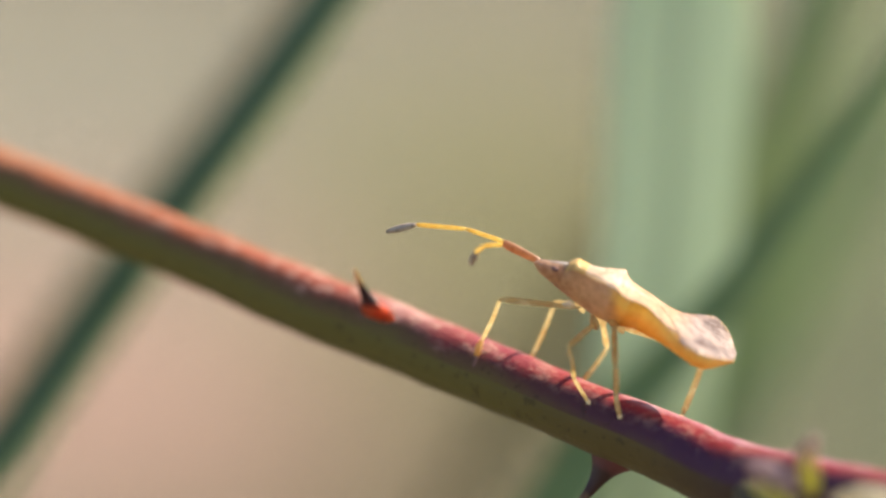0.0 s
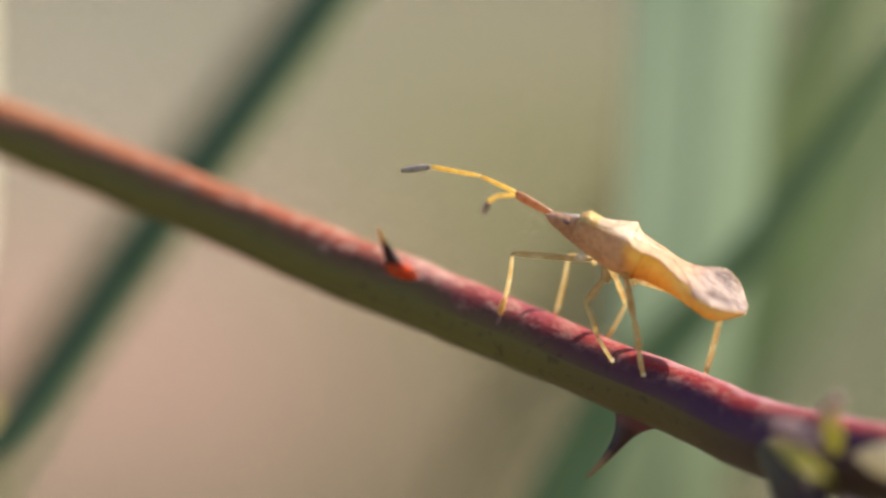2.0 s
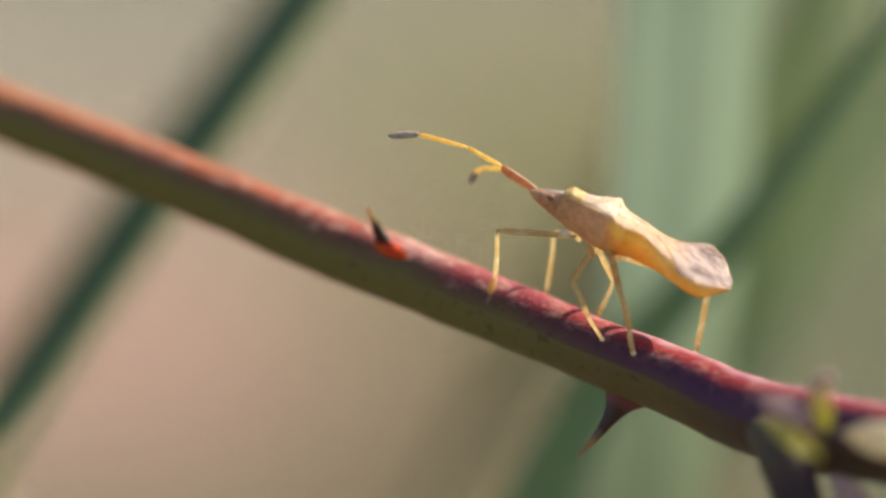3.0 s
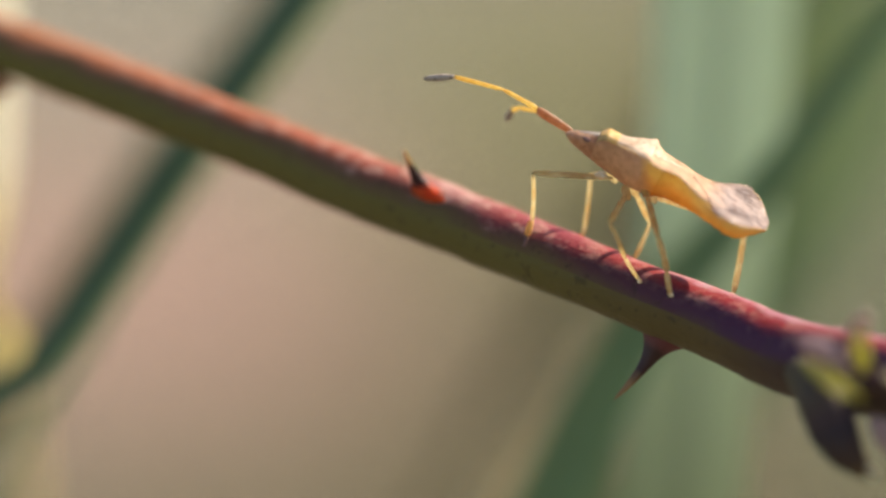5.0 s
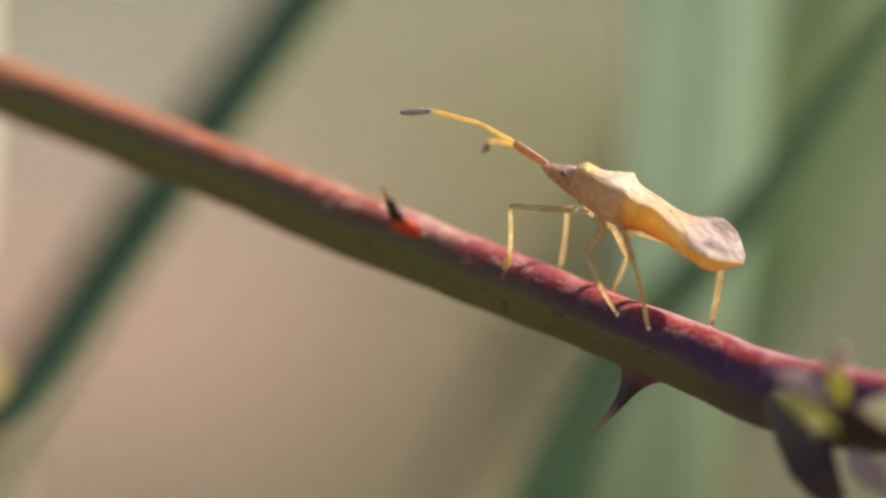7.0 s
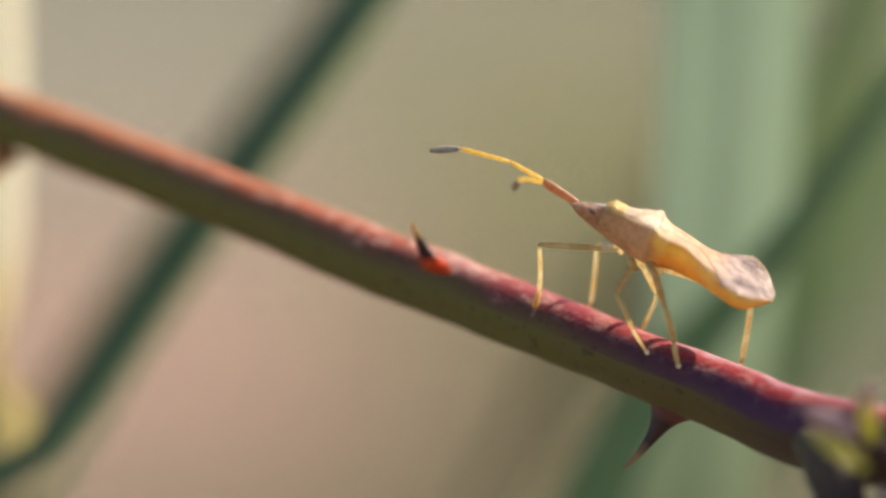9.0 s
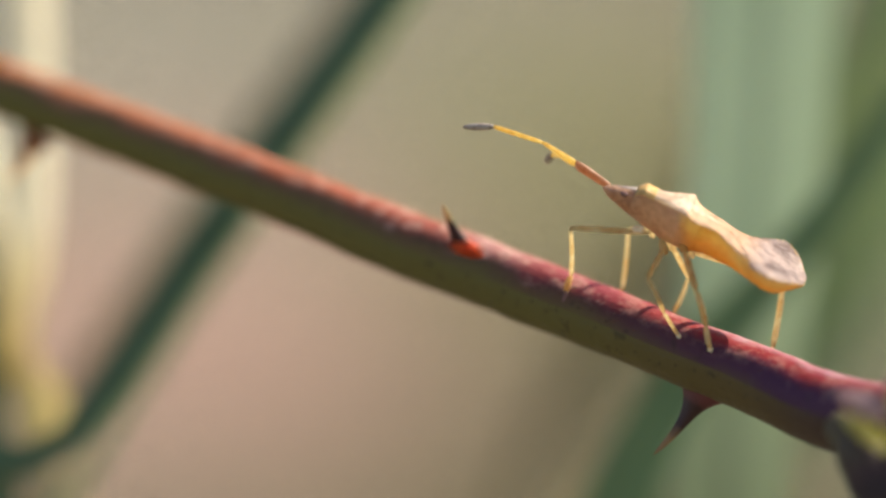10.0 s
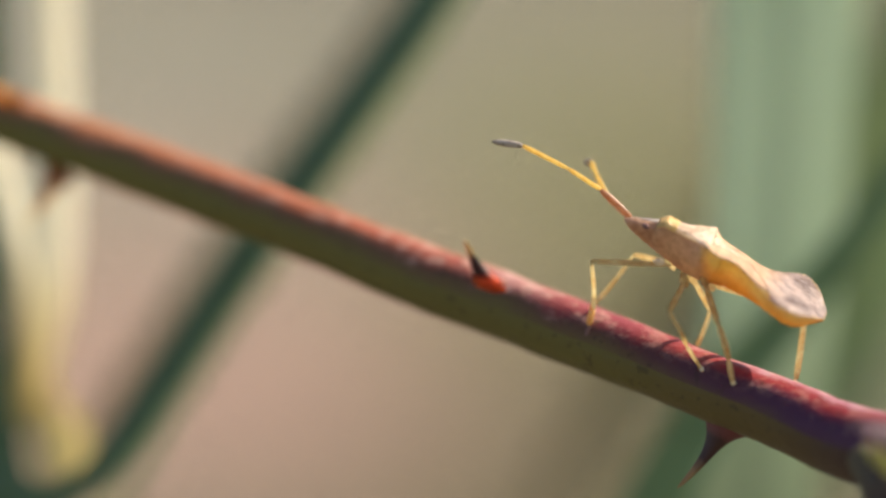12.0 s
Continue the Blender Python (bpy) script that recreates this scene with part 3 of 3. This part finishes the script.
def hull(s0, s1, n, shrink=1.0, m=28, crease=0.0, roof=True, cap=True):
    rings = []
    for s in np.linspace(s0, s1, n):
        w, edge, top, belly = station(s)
        ring = []
        for j in range(m):
            q = 2 * math.pi * j / m
            c, d = math.cos(q), math.sin(q)
            y = w * math.copysign(abs(c) ** (1.0 if d > 0 else 1.25), c) * shrink
            z = edge + ((top - edge) * d if d > 0 else (belly - edge) * abs(d) ** 0.9) * shrink
            z += crease * math.sin(s * 0.35) * (1 if d < 0 else 0) * abs(c)
            ring.append(local(s, y, z))
        rings.append(ring)
    bm = loft(rings, cap=cap)
    if not roof:
        # the wings lie over the hollow of the back
        bm.verts.ensure_lookup_table()
        lost = [f for f in bm.faces if len(f.verts) == 4 and all(0 <= v.index % m <= m // 2 for v in f.verts)]
        bmesh.ops.delete(bm, geom=lost, context="FACES")
    return bm


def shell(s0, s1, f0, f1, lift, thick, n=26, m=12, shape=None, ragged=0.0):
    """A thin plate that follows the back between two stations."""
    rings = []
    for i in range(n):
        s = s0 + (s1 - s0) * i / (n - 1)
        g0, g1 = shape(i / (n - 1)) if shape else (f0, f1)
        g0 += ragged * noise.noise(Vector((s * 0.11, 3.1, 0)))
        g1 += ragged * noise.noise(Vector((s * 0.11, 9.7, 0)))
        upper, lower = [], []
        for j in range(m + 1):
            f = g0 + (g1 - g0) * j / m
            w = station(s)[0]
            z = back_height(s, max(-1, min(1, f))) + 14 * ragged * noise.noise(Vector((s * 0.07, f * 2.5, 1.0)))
            round_off = 1 - (2 * j / m - 1) ** 8
            upper.append(local(s, w * f, z + lift + thick * round_off))
            lower.append(local(s, w * f, z + lift - 1.0))
        rings.append(upper + lower[::-1])
    return loft(rings)


bug = tagged(new("squash_bug"), "tan translucent squash bug with orange antennae, standing on the bramble cane", "insect")
part("head", hull(-6, 53, 24, cap=False), HEAD, bug)
part("head_band", shell(16, 49, -0.45, 0.45, 0.1, 0.5, n=14, shape=lambda t: (-0.15 - 0.4 * t, 0.15 + 0.4 * t)), CLUB, bug, "dark grey band on top of the head")
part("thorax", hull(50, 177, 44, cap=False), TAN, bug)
part("pronotum", shell(53, 151, -1.01, 1.01, 0.6, 0.8), PALE, bug, "pale ridged shoulder plate with pointed corners")
for sign in (-1, 1):
    rim = [local(v, sign * station(v)[0] * 1.01, station(v)[1] + 1.0) for v in np.linspace(84, 128, 22)]
    part("pronotum_rim", tube(rim, [0.001 * r for r in along([0.02, 0.05, 0.06, 0.06, 0.06, 0.02], 22)], 8), RIM, bug, "cream raised rim of the shoulder plate")
part("collar", shell(50, 84, -1.02, 1.02, 0.3, 2.2, n=18), YELLOW, bug, "yellow raised collar")
part("scutellum", shell(149, 212, -0.3, 0.3, 1.3, 0.8, shape=lambda t: (-0.40 * (1 - t) - 0.02, 0.40 * (1 - t) + 0.02)), PALE, bug)
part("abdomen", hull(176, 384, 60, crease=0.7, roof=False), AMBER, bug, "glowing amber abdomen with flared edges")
for sign in (-1, 1):
    part("forewing", shell(142, 300, 0, 0, 0.4 + 0.3 * sign, 0.7, shape=lambda t: tuple(sorted((sign * -0.06, sign * (1.0 - 0.06 * t ** 2 - 0.80 * t ** 10))))), WING, bug, "tan leathery forewing")
part("wing_membrane", shell(228, 383, -0.8, 0.8, 1.9, 0.7, n=64, ragged=0.07, shape=lambda t: (-min(1.04, 0.06 + 2.6 * t), min(1.03, 0.06 + 2.6 * t))), MEMBRANE, bug, "grey-brown wing membrane")
for sign in (-1, 1):
    edge = [local(v, sign * station(v)[0] * (1.01 + 0.02 * math.sin(v * 0.55)), station(v)[1] + 0.5 + 1.2 * noise.noise(Vector((v * 0.2, sign, 0)))) for v in np.linspace(268, 383, 46)]
    part("abdomen_rim", tube(edge, [0.001 * (0.02 + 0.05 * math.sin(math.pi * i / 45) * (0.7 + 0.5 * math.sin(i * 1.9))) for i in range(46)], 6), RIM, bug, "pale toothed edge of the abdomen")
for sign in (-1, 1):
    c = local(33, sign * 18, 5)
    part("eye", egg(c + Vector((0.00026, 0, 0)), c - Vector((0.00024, 0, 0)), 0.00016, peak=0.5), EYE, bug)


def inside(p):
    return INTO @ at(*p)


# hip, knee, heel, toe: millimetres about the sharp plane, with the body as it stands at last
LEGS = {
    "front_near": ((8.94, -3.20, 4.02), (4.54, -4.30, 4.28), (4.68, 0.20, 1.69), (4.11, 0.05, -0.08)),
    "front_far": ((9.07, -1.00, 4.11), (7.86, 1.10, 4.23), (7.58, 1.75, 0.94), (7.15, 2.10, 0.45)),
    "middle_near": ((9.72, -3.40, 3.14), (8.75, -5.20, 1.48), (9.74, -3.40, -0.39), (10.64, -3.05, -1.80)),
    "middle_far": ((10.20, -2.00, 3.31), (11.26, 0.30, 1.60), (10.37, 0.20, -0.50), (10.10, 0.90, -1.30)),
    "hind_near": ((10.78, -4.00, 3.13), (11.41, -5.60, 0.79), (12.02, -4.15, -1.14), (12.29, -3.95, -2.57)),
    "hind_far": ((11.20, -2.80, 2.96), (16.55, 0.60, 1.59), (15.82, -2.00, -2.33), (15.50, -2.30, -3.20)),
}
THICK = {"front": (0.165, 0.135), "middle": (0.165, 0.14), "hind": (0.18, 0.19)}


def x_limb(length, ra, rb, bulge=0.0, bend=0.0):
    return limb(Vector((0, 0, 0)), Vector((length, 0, 0)), ra, rb, bulge=bulge, bend=bend)


def turned(a, b, up):
    """The pose at a whose x axis points to b."""
    x = (b - a).normalized()
    z = (up - x * up.dot(x)).normalized()
    m = Matrix((x, z.cross(x), z)).transposed().to_4x4()
    m.translation = a
    return m


JOINTED = {}
for key, points in LEGS.items():
    hip, knee, heel, toe = [at(*p) for p in points]
    thigh, shin = (knee - hip).length, (heel - knee).length
    ra, rb = (0.001 * r for r in THICK[key.split("_")[0]])
    coxa = INTO @ hip
    if key == "front_near":
        # cream instead of leg brown: sunlight on this leg base, put into its colour
        part("coxa", egg(inside((7.90, -3.9, 4.22)), inside((8.62, -3.9, 4.14)), 0.00024, peak=0.55, tip=0.3), PAD, bug, "swollen leg base, coloured cream for the sun on it")
    else:
        part("coxa", egg(coxa + Vector((0.0004, 0, 0.0004)), coxa - Vector((0.0003, 0, 0.0003)), 0.00026, peak=0.5), LEG, bug)
    femur = part("femur", x_limb(thigh, ra * 0.75, ra, bulge=ra * 0.15), LEG, bug)
    tibia = part("tibia", x_limb(shin, rb * 0.85, rb, bend=-0.00006), LEG, bug)
    foot_way = toe - heel
    pad = foot_way.length * (0.5 if key == "front_near" else 0.9)
    tarsus = part("tarsus", x_limb(pad, rb, rb * 1.15, bulge=rb * 0.35, bend=0.00008) if key == "front_near" else x_limb(pad, rb * 0.8, rb * 0.7, bend=0.00010), FOOT if key.startswith("front") else LEG, bug)
    end = Vector((foot_way.length, 0, -0.00012 if key == "front_near" else 0.0))
    part("claw", limb(Vector((pad * 0.93, 0, 0)), end, rb * 0.75, rb * 0.45, bulge=0.00004), EYE if key == "front_near" else PAD, tarsus)
    JOINTED[key] = (femur, tibia, tarsus)

FEELERS = {
    "near": ((6.81, -2.20, 6.57), (4.80, -2.10, 7.89), (2.92, -1.80, 8.94), (0.19, -1.30, 9.67), (-1.51, -1.10, 9.56)),
    "far": ((6.83, -1.30, 6.51), (4.82, -0.70, 7.77), (3.90, 0.60, 8.05), (3.48, 1.80, 7.97), (3.18, 2.45, 7.42)),
}
FEELER_PARTS = {}
for key, points in FEELERS.items():
    p = [at(*q) for q in points]
    scape = part("antenna_scape", x_limb((p[1] - p[0]).length, 0.00014, 0.00019, bulge=0.00003), SCAPE, bug, "reddish-brown antenna base")
    hold = turned(p[1], p[2], Vector((0, 0, 1))).inverted()
    q = [hold @ v for v in p]
    second = part("antenna_segment", limb(q[1], q[2], 0.00014, 0.00012), ORANGE, bug, "orange antenna segment")
    bent = turned(q[2], q[3], Vector((0, 0, 1)))
    end = [bent.inverted() @ v for v in q]
    third = part("antenna_segment", limb(end[2], end[3], 0.00012, 0.00014), ORANGE, second)
    part("antenna_club", egg(end[3], end[4], 0.00021 if key == "near" else 0.00020, tip=0.4, blunt=0.4, steps=14), CLUB, bug, "dark brown antenna club").parent = third
    FEELER_PARTS[key] = (scape, second, third, bent, p)


# ---- grass behind ----
def blade(name, points, widths, material, label, face=(0, -1, 0), fold=0.25, thick=0.25, category="grass", steps=10, rib=None):
    """A long leaf folded along its midrib; widths in millimetres."""
    rib = rib or material
    line = spline([at(*p) for p in points], steps)
    w = along(widths, len(line))
    rings = []
    for i, p in enumerate(line):
        way = (line[min(i + 1, len(line) - 1)] - line[max(i - 1, 0)]).normalized()
        side = way.cross(Vector(face)).normalized()
        out = side.cross(way).normalized()
        h = 0.0005 * w[i]
        ring = []
        for f in (-1, -0.97, -0.66, -0.33, 0, 0.33, 0.66, 0.97, 1):
            ring.append(p + side * f * h + out * (fold * h * abs(f) + 0.0005 * thick * (1.15 - abs(f))))
        for f in (0.97, 0.66, 0.33, 0, -0.33, -0.66, -0.97):
            ring.append(p + side * f * h + out * (fold * h * abs(f) - 0.0005 * thick * (1.15 - abs(f))))
        rings.append(ring)
    leaf = thing(name, loft(rings), material, label, category, "grass leaves behind the cane")
    ribs = [0.001 * max(0.02, 0.028 * v) for v in w]
    part("midrib", tube([p - Vector(face) * -0.0002 for p in line], ribs, 6), rib, leaf)
    return leaf


SWAYING = []
SWAYING.append(blade("grass_blade", [(-150, 75, -450), (-90, 50, -150), (-50, 32, -24), (-40, 27.5, -8.5), (-35.5, 26.5, -6.6), (-31.6, 26, -7.9), (-28.9, 26, -9.0), (-26.6, 26, -8.2), (-24.15, 26, -5.5), (-21.3, 26, -1.4), (-18.3, 26, 3.1),
                                     (-16.2, 26, 6.1), (-6.93, 26, 18.91), (0.79, 26.5, 29.81), (7.78, 28, 39.14)],
      [5, 4, 3, 2.4, 2.2, 2.0, 1.8, 1.8, 1.9, 2.0, 2.15, 2.2, 2.2, 1.9, 0.2], BLADE_DARK, "dark green grass blade, bent low and slanting up behind the cane", fold=0.08, steps=8))
# second layer of the slanting blade: its lit face, added as a lighter leaf
SWAYING.append(blade("grass_blade", [(-284, 77, -450), (-144, 64, -205), (-53.96, 44, -59.74), (-28.51, 40, -14.25), (-15.8, 40, 5.78), (-6.07, 40, 19.55), (1.93, 41, 30.82), (9.63, 43, 40.47)],
      [1.6, 1.2, 0.7, 0.7, 1.6, 1.7, 1.4, 0.2], BLADE_MID, "lit face of the dark slanting blade, added as a lighter green leaf"))
SWAYING.append(blade("grass_blade", [(-300, 90, -450), (-158, 76, -205), (-66, 66, -62), (-34.0, 62, -14.8), (-20.0, 62, 6.0), (-9.6, 62, 20.3), (-1.8, 63, 32), (5, 64, 42)],
      [1.8, 1.6, 1.6, 1.9, 2.5, 2.3, 1.6, 0.2], BLADE_BROWN, "withered brownish grass blade beside a dark one"))
blade("grass_blade", [(-250, 75, -450), (-100, 60, -190), (4.75, 34, -19.04), (11.43, 34, -5.57), (20.02, 34, 4.59), (30.27, 34, 19.73), (35.75, 34.5, 27.83), (41.61, 36, 35.65)],
      [6, 5, 4.7, 3.6, 2.3, 0.9, 0.8, 0.2], BLADE_GREEN, "dark green slanting grass blade beside a pale one")
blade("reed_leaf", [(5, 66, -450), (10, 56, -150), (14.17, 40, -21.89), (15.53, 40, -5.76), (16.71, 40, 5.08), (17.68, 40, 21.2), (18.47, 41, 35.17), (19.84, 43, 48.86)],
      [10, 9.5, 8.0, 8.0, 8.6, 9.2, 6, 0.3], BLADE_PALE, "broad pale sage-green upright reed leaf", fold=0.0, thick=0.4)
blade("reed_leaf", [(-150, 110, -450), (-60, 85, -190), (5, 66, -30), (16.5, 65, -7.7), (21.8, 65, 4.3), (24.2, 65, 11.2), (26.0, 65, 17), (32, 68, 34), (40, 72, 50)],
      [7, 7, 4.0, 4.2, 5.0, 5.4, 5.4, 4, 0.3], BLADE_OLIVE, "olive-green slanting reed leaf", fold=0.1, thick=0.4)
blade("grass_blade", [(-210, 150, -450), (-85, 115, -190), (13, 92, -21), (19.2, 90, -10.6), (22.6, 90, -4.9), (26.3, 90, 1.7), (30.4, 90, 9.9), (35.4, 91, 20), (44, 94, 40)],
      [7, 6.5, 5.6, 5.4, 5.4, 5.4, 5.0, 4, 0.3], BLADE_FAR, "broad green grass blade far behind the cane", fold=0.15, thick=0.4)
blade("grass_blade", [(-260, 190, -450), (-110, 150, -190), (-14, 124, -41), (0.9, 120, -16.8), (4.4, 120, -11), (8.0, 120, -5.3), (11.6, 120, 0.5), (14.9, 120, 5.8), (18.6, 120, 12), (24, 122, 22)],
      [6, 4, 2, 1.6, 2.8, 4.8, 5.2, 4.6, 3.6, 0.3], BLADE_BROWN, "olive-brown fading grass blade deep in the tuft", fold=0.2, thick=0.4)
blade("dry_stalk", [(-190, 75, -450), (-70, 66, -150), (0.6, 52, -20.8), (6.6, 52, -10.2), (9.4, 53, -5.6)], [2.8, 2.4, 2.2, 1.8, 0.3], STRAW_PALE, "thin dull straw stalk", fold=0.6, thick=0.8)
blade("dry_leaf", [(-120, 120, -450), (-60, 75, -150), (-36, 56, 60), (-31, 46, 90), (-30.0, 42, 60), (-29.3, 40, 23), (-29.2, 40, 5.7), (-29.5, 40, 2.1), (-30.0, 40, -1.3), (-29.75, 40, -3.8), (-28.65, 39.5, -6.0), (-28.3, 39, -7.9), (-28.3, 39, -8.9)],
      [3, 3.5, 4, 4.2, 3.8, 3.4, 3.2, 2.8, 2.2, 2.3, 3.5, 3.6, 1.8], STRAW, "cream dry grass leaf hanging down in the sun", fold=0.3)
blade("dry_leaf", [(-160, 125, -450), (-95, 85, -150), (-54, 52, 30), (-44, 40, 52), (-37, 33, 30), (-32.9, 30, 14.0), (-31.2, 30, 9.8), (-30.3, 30, 5.3), (-29.9, 30, 0.1), (-29.9, 30, -3.0), (-30.1, 30, -5.2)],
      [3, 3, 3, 2.8, 2.6, 2.4, 2.1, 1.7, 1.4, 2.0, 0.8], STRAW_TIP, "whitish dry grass leaf with a curled yellow end", fold=0.4)
blade("dry_leaf", [(-12, 78, -450), (-24, 66, -150), (-27.6, 57, -22), (-28.1, 56, -15), (-28.4, 56, -10), (-28.5, 56, -8)],
      [4, 3.6, 3.0, 2.6, 2.2, 0.4], STRAW_PALE, "broken beige grass leaf in the dry tuft", fold=0.4)
blade("grass_blade", [(-26, 70, -450), (-30, 50, -60), (-31.4, 36, -14), (-32.4, 34, 0), (-32.8, 34, 22), (-42, 40, 80), (-60, 60, 120)],
      [4, 4, 4.2, 2.5, 2.6, 2.4, 0.2], BLADE_DARK, "dark green upright grass blade beside a dry leaf")


# ---- what moves ----
def tween(t, rows):
    return [float(np.interp(t, [r[0] for r in rows], [r[k] for r in rows])) for k in range(1, len(rows[0]))]


TIMES = sorted({*np.round(np.arange(0, 12.01, 0.25), 3), 1.6, 1.7, 1.8, 1.9, 2.6, 2.7, 2.8, 2.9, 10.6, 10.7, 10.8, 10.9})
# the body leans forward in two pushes (millimetres right, up) and rears a little at last (degrees)
LEAN = [(0, 1.10, -0.48, 0), (1.5, 1.10, -0.48, 0), (2.0, 0.47, -0.16, 0), (2.55, 0.44, -0.19, 0), (3.0, 0.16, -0.03, 0), (5.0, 0.12, 0.0, 0), (7.0, 0.07, 0.0, 0), (9.5, 0.06, 0, 0), (10.5, 0.03, -0.01, 0.7), (11, -0.03, 0.0, 1.3), (12, -0.03, 0.0, 1.4)]
# the near feeler: degrees that its base, its lash and the lash's outer half are raised
RAISE = [(0, -6.5, -10.5, 0), (1.5, -6.5, -10.5, 0), (2.0, -4, -4.5, 0), (2.5, -3.5, -6, 0), (3.0, 0, 0, 0), (9.5, 0, 0, 0), (10, 1.5, 2, 1.5), (10.5, 4, 2.6, 3.6), (11, 9.5, 4.6, 8.0), (12, 9.5, 4.4, 8.0)]
# the far feeler: its base's rise, the way of its lash (right, away, up), and how far the base turns away
SWING = [(0, -6.5, -1.5, 2.4, -0.4, 0), (1.5, -6.5, -1.5, 2.4, -0.4, 0), (2, -4, -1.5, 2.4, -0.3, 0), (2.5, -3.5, -1.5, 2.4, -0.3, 0), (3, 0, -1.4, 2.4, -0.1, 0), (5.5, 0, -1.33, 2.45, 0.18, 0),
         (9.5, 0, -1.35, 2.5, 0.2, 0), (9.9, 1, -1.3, 2.4, 0.5, 0), (10.2, 2.5, -1.1, 2.3, 1, -6), (10.5, 2.5, -1.1, 2.2, 1.15, -14), (10.8, 4, -0.85, 1.95, 1.85, -25), (11, 4.5, -0.85, 1.9, 1.95, -29), (12, 4.5, -0.85, 1.9, 1.95, -29)]
# the far front foot is drawn up beside the other (millimetres right, away, up)
DRAW = [(0, 0, 0, 0), (10.55, 0, 0, 0), (10.65, -0.2, 0, 0.5), (10.8, -2.1, -0.9, 1.3), (10.9, -2.6, -1.15, 1.3), (12, -2.7, -1.15, 1.2)]


def motions():
    rows, moves = [], {}
    for t in TIMES:
        x, z, rear = tween(t, LEAN)
        lean = Matrix.Translation(CENTRE + Vector((x, -0.35 * x, z)) * 0.001) @ Matrix.Rotation(radians(rear), 4, "Y") @ Matrix.Translation(-CENTRE)
        body = lean @ BUG
        rows.append((t, body))
        inv = body.inverted()
        for key, points in LEGS.items():
            hip, knee, heel, toe = [at(*p) for p in points]
            thigh, shin = (knee - hip).length, (heel - knee).length
            rest = (heel - hip).normalized()
            bow = (knee - hip) - rest * (knee - hip).dot(rest)
            hip = lean @ hip
            step = Vector(tween(t, DRAW)) * 0.001 if key == "front_far" else Vector()
            heel, toe = heel + step, toe + step
            bow = bow + Vector((0, 0, 1)) * step.length * 0.9
            span = heel - hip
            far = min(span.length, (thigh + shin) * 0.999)
            a = (thigh * thigh - shin * shin + far * far) / (2 * far)
            rise = math.sqrt(max(1e-12, thigh * thigh - a * a))
            way = span.normalized()
            out = (bow - way * bow.dot(way)).normalized()
            knee = hip + way * a + out * rise
            for ob, m in zip(JOINTED[key], (turned(hip, knee, Vector((0.3, -0.2, 1))), turned(knee, heel, Vector((-1, -0.2, 0.3))), turned(heel, toe, Vector((-0.4, -1, 0.5))))):
                moves.setdefault(ob, []).append((t, inv @ m))
        for key, (scape, lash, third, bent, p) in FEELER_PARTS.items():
            values = tween(t, RAISE if key == "near" else SWING)
            turn = Matrix.Rotation(radians(values[0]), 3, "Y")
            if key == "far":
                turn = Matrix.Rotation(radians(values[4]), 3, "Z") @ turn
            root = lean @ p[0]
            elbow = root + turn @ (p[1] - p[0])
            rest = p[2] - p[1]
            if key == "near":
                m = Matrix.Rotation(radians(values[1]), 4, "Y") @ turned(Vector(), rest, Vector((0, 0, 1)))
            else:
                swing = (p[3] - p[1]).rotation_difference(Vector(values[1:4])).to_matrix().to_4x4()
                m = swing @ turned(Vector(), rest, Vector((0, 0, 1)))
            m.translation = elbow
            moves.setdefault(scape, []).append((t, inv @ turned(root, elbow, Vector((0, 0, 1)))))
            moves.setdefault(lash, []).append((t, inv @ m))
            if key == "near":
                moves.setdefault(third, []).append((t, bent @ Matrix.Rotation(radians(-values[2]), 4, "Y")))
            else:
                third.matrix_basis = bent
    walk(bug, rows)
    # a breath of wind leans three long leaves over their roots
    for leaf in SWAYING:
        sway = []
        for t, mm in ((0, -0.15), (3, 0.05), (5.5, 0.2), (7.5, 0.35), (9.5, 0.4), (12, 0.55)):
            sway.append((t, Matrix.Translation((-0.29, 0.378, 0)) @ Matrix.Rotation(mm * 0.001 / 0.45, 4, "Y") @ Matrix.Translation((0.29, -0.378, 0))))
        walk(leaf, sway)
    for ob, keys in moves.items():
        walk(ob, keys)


motions()
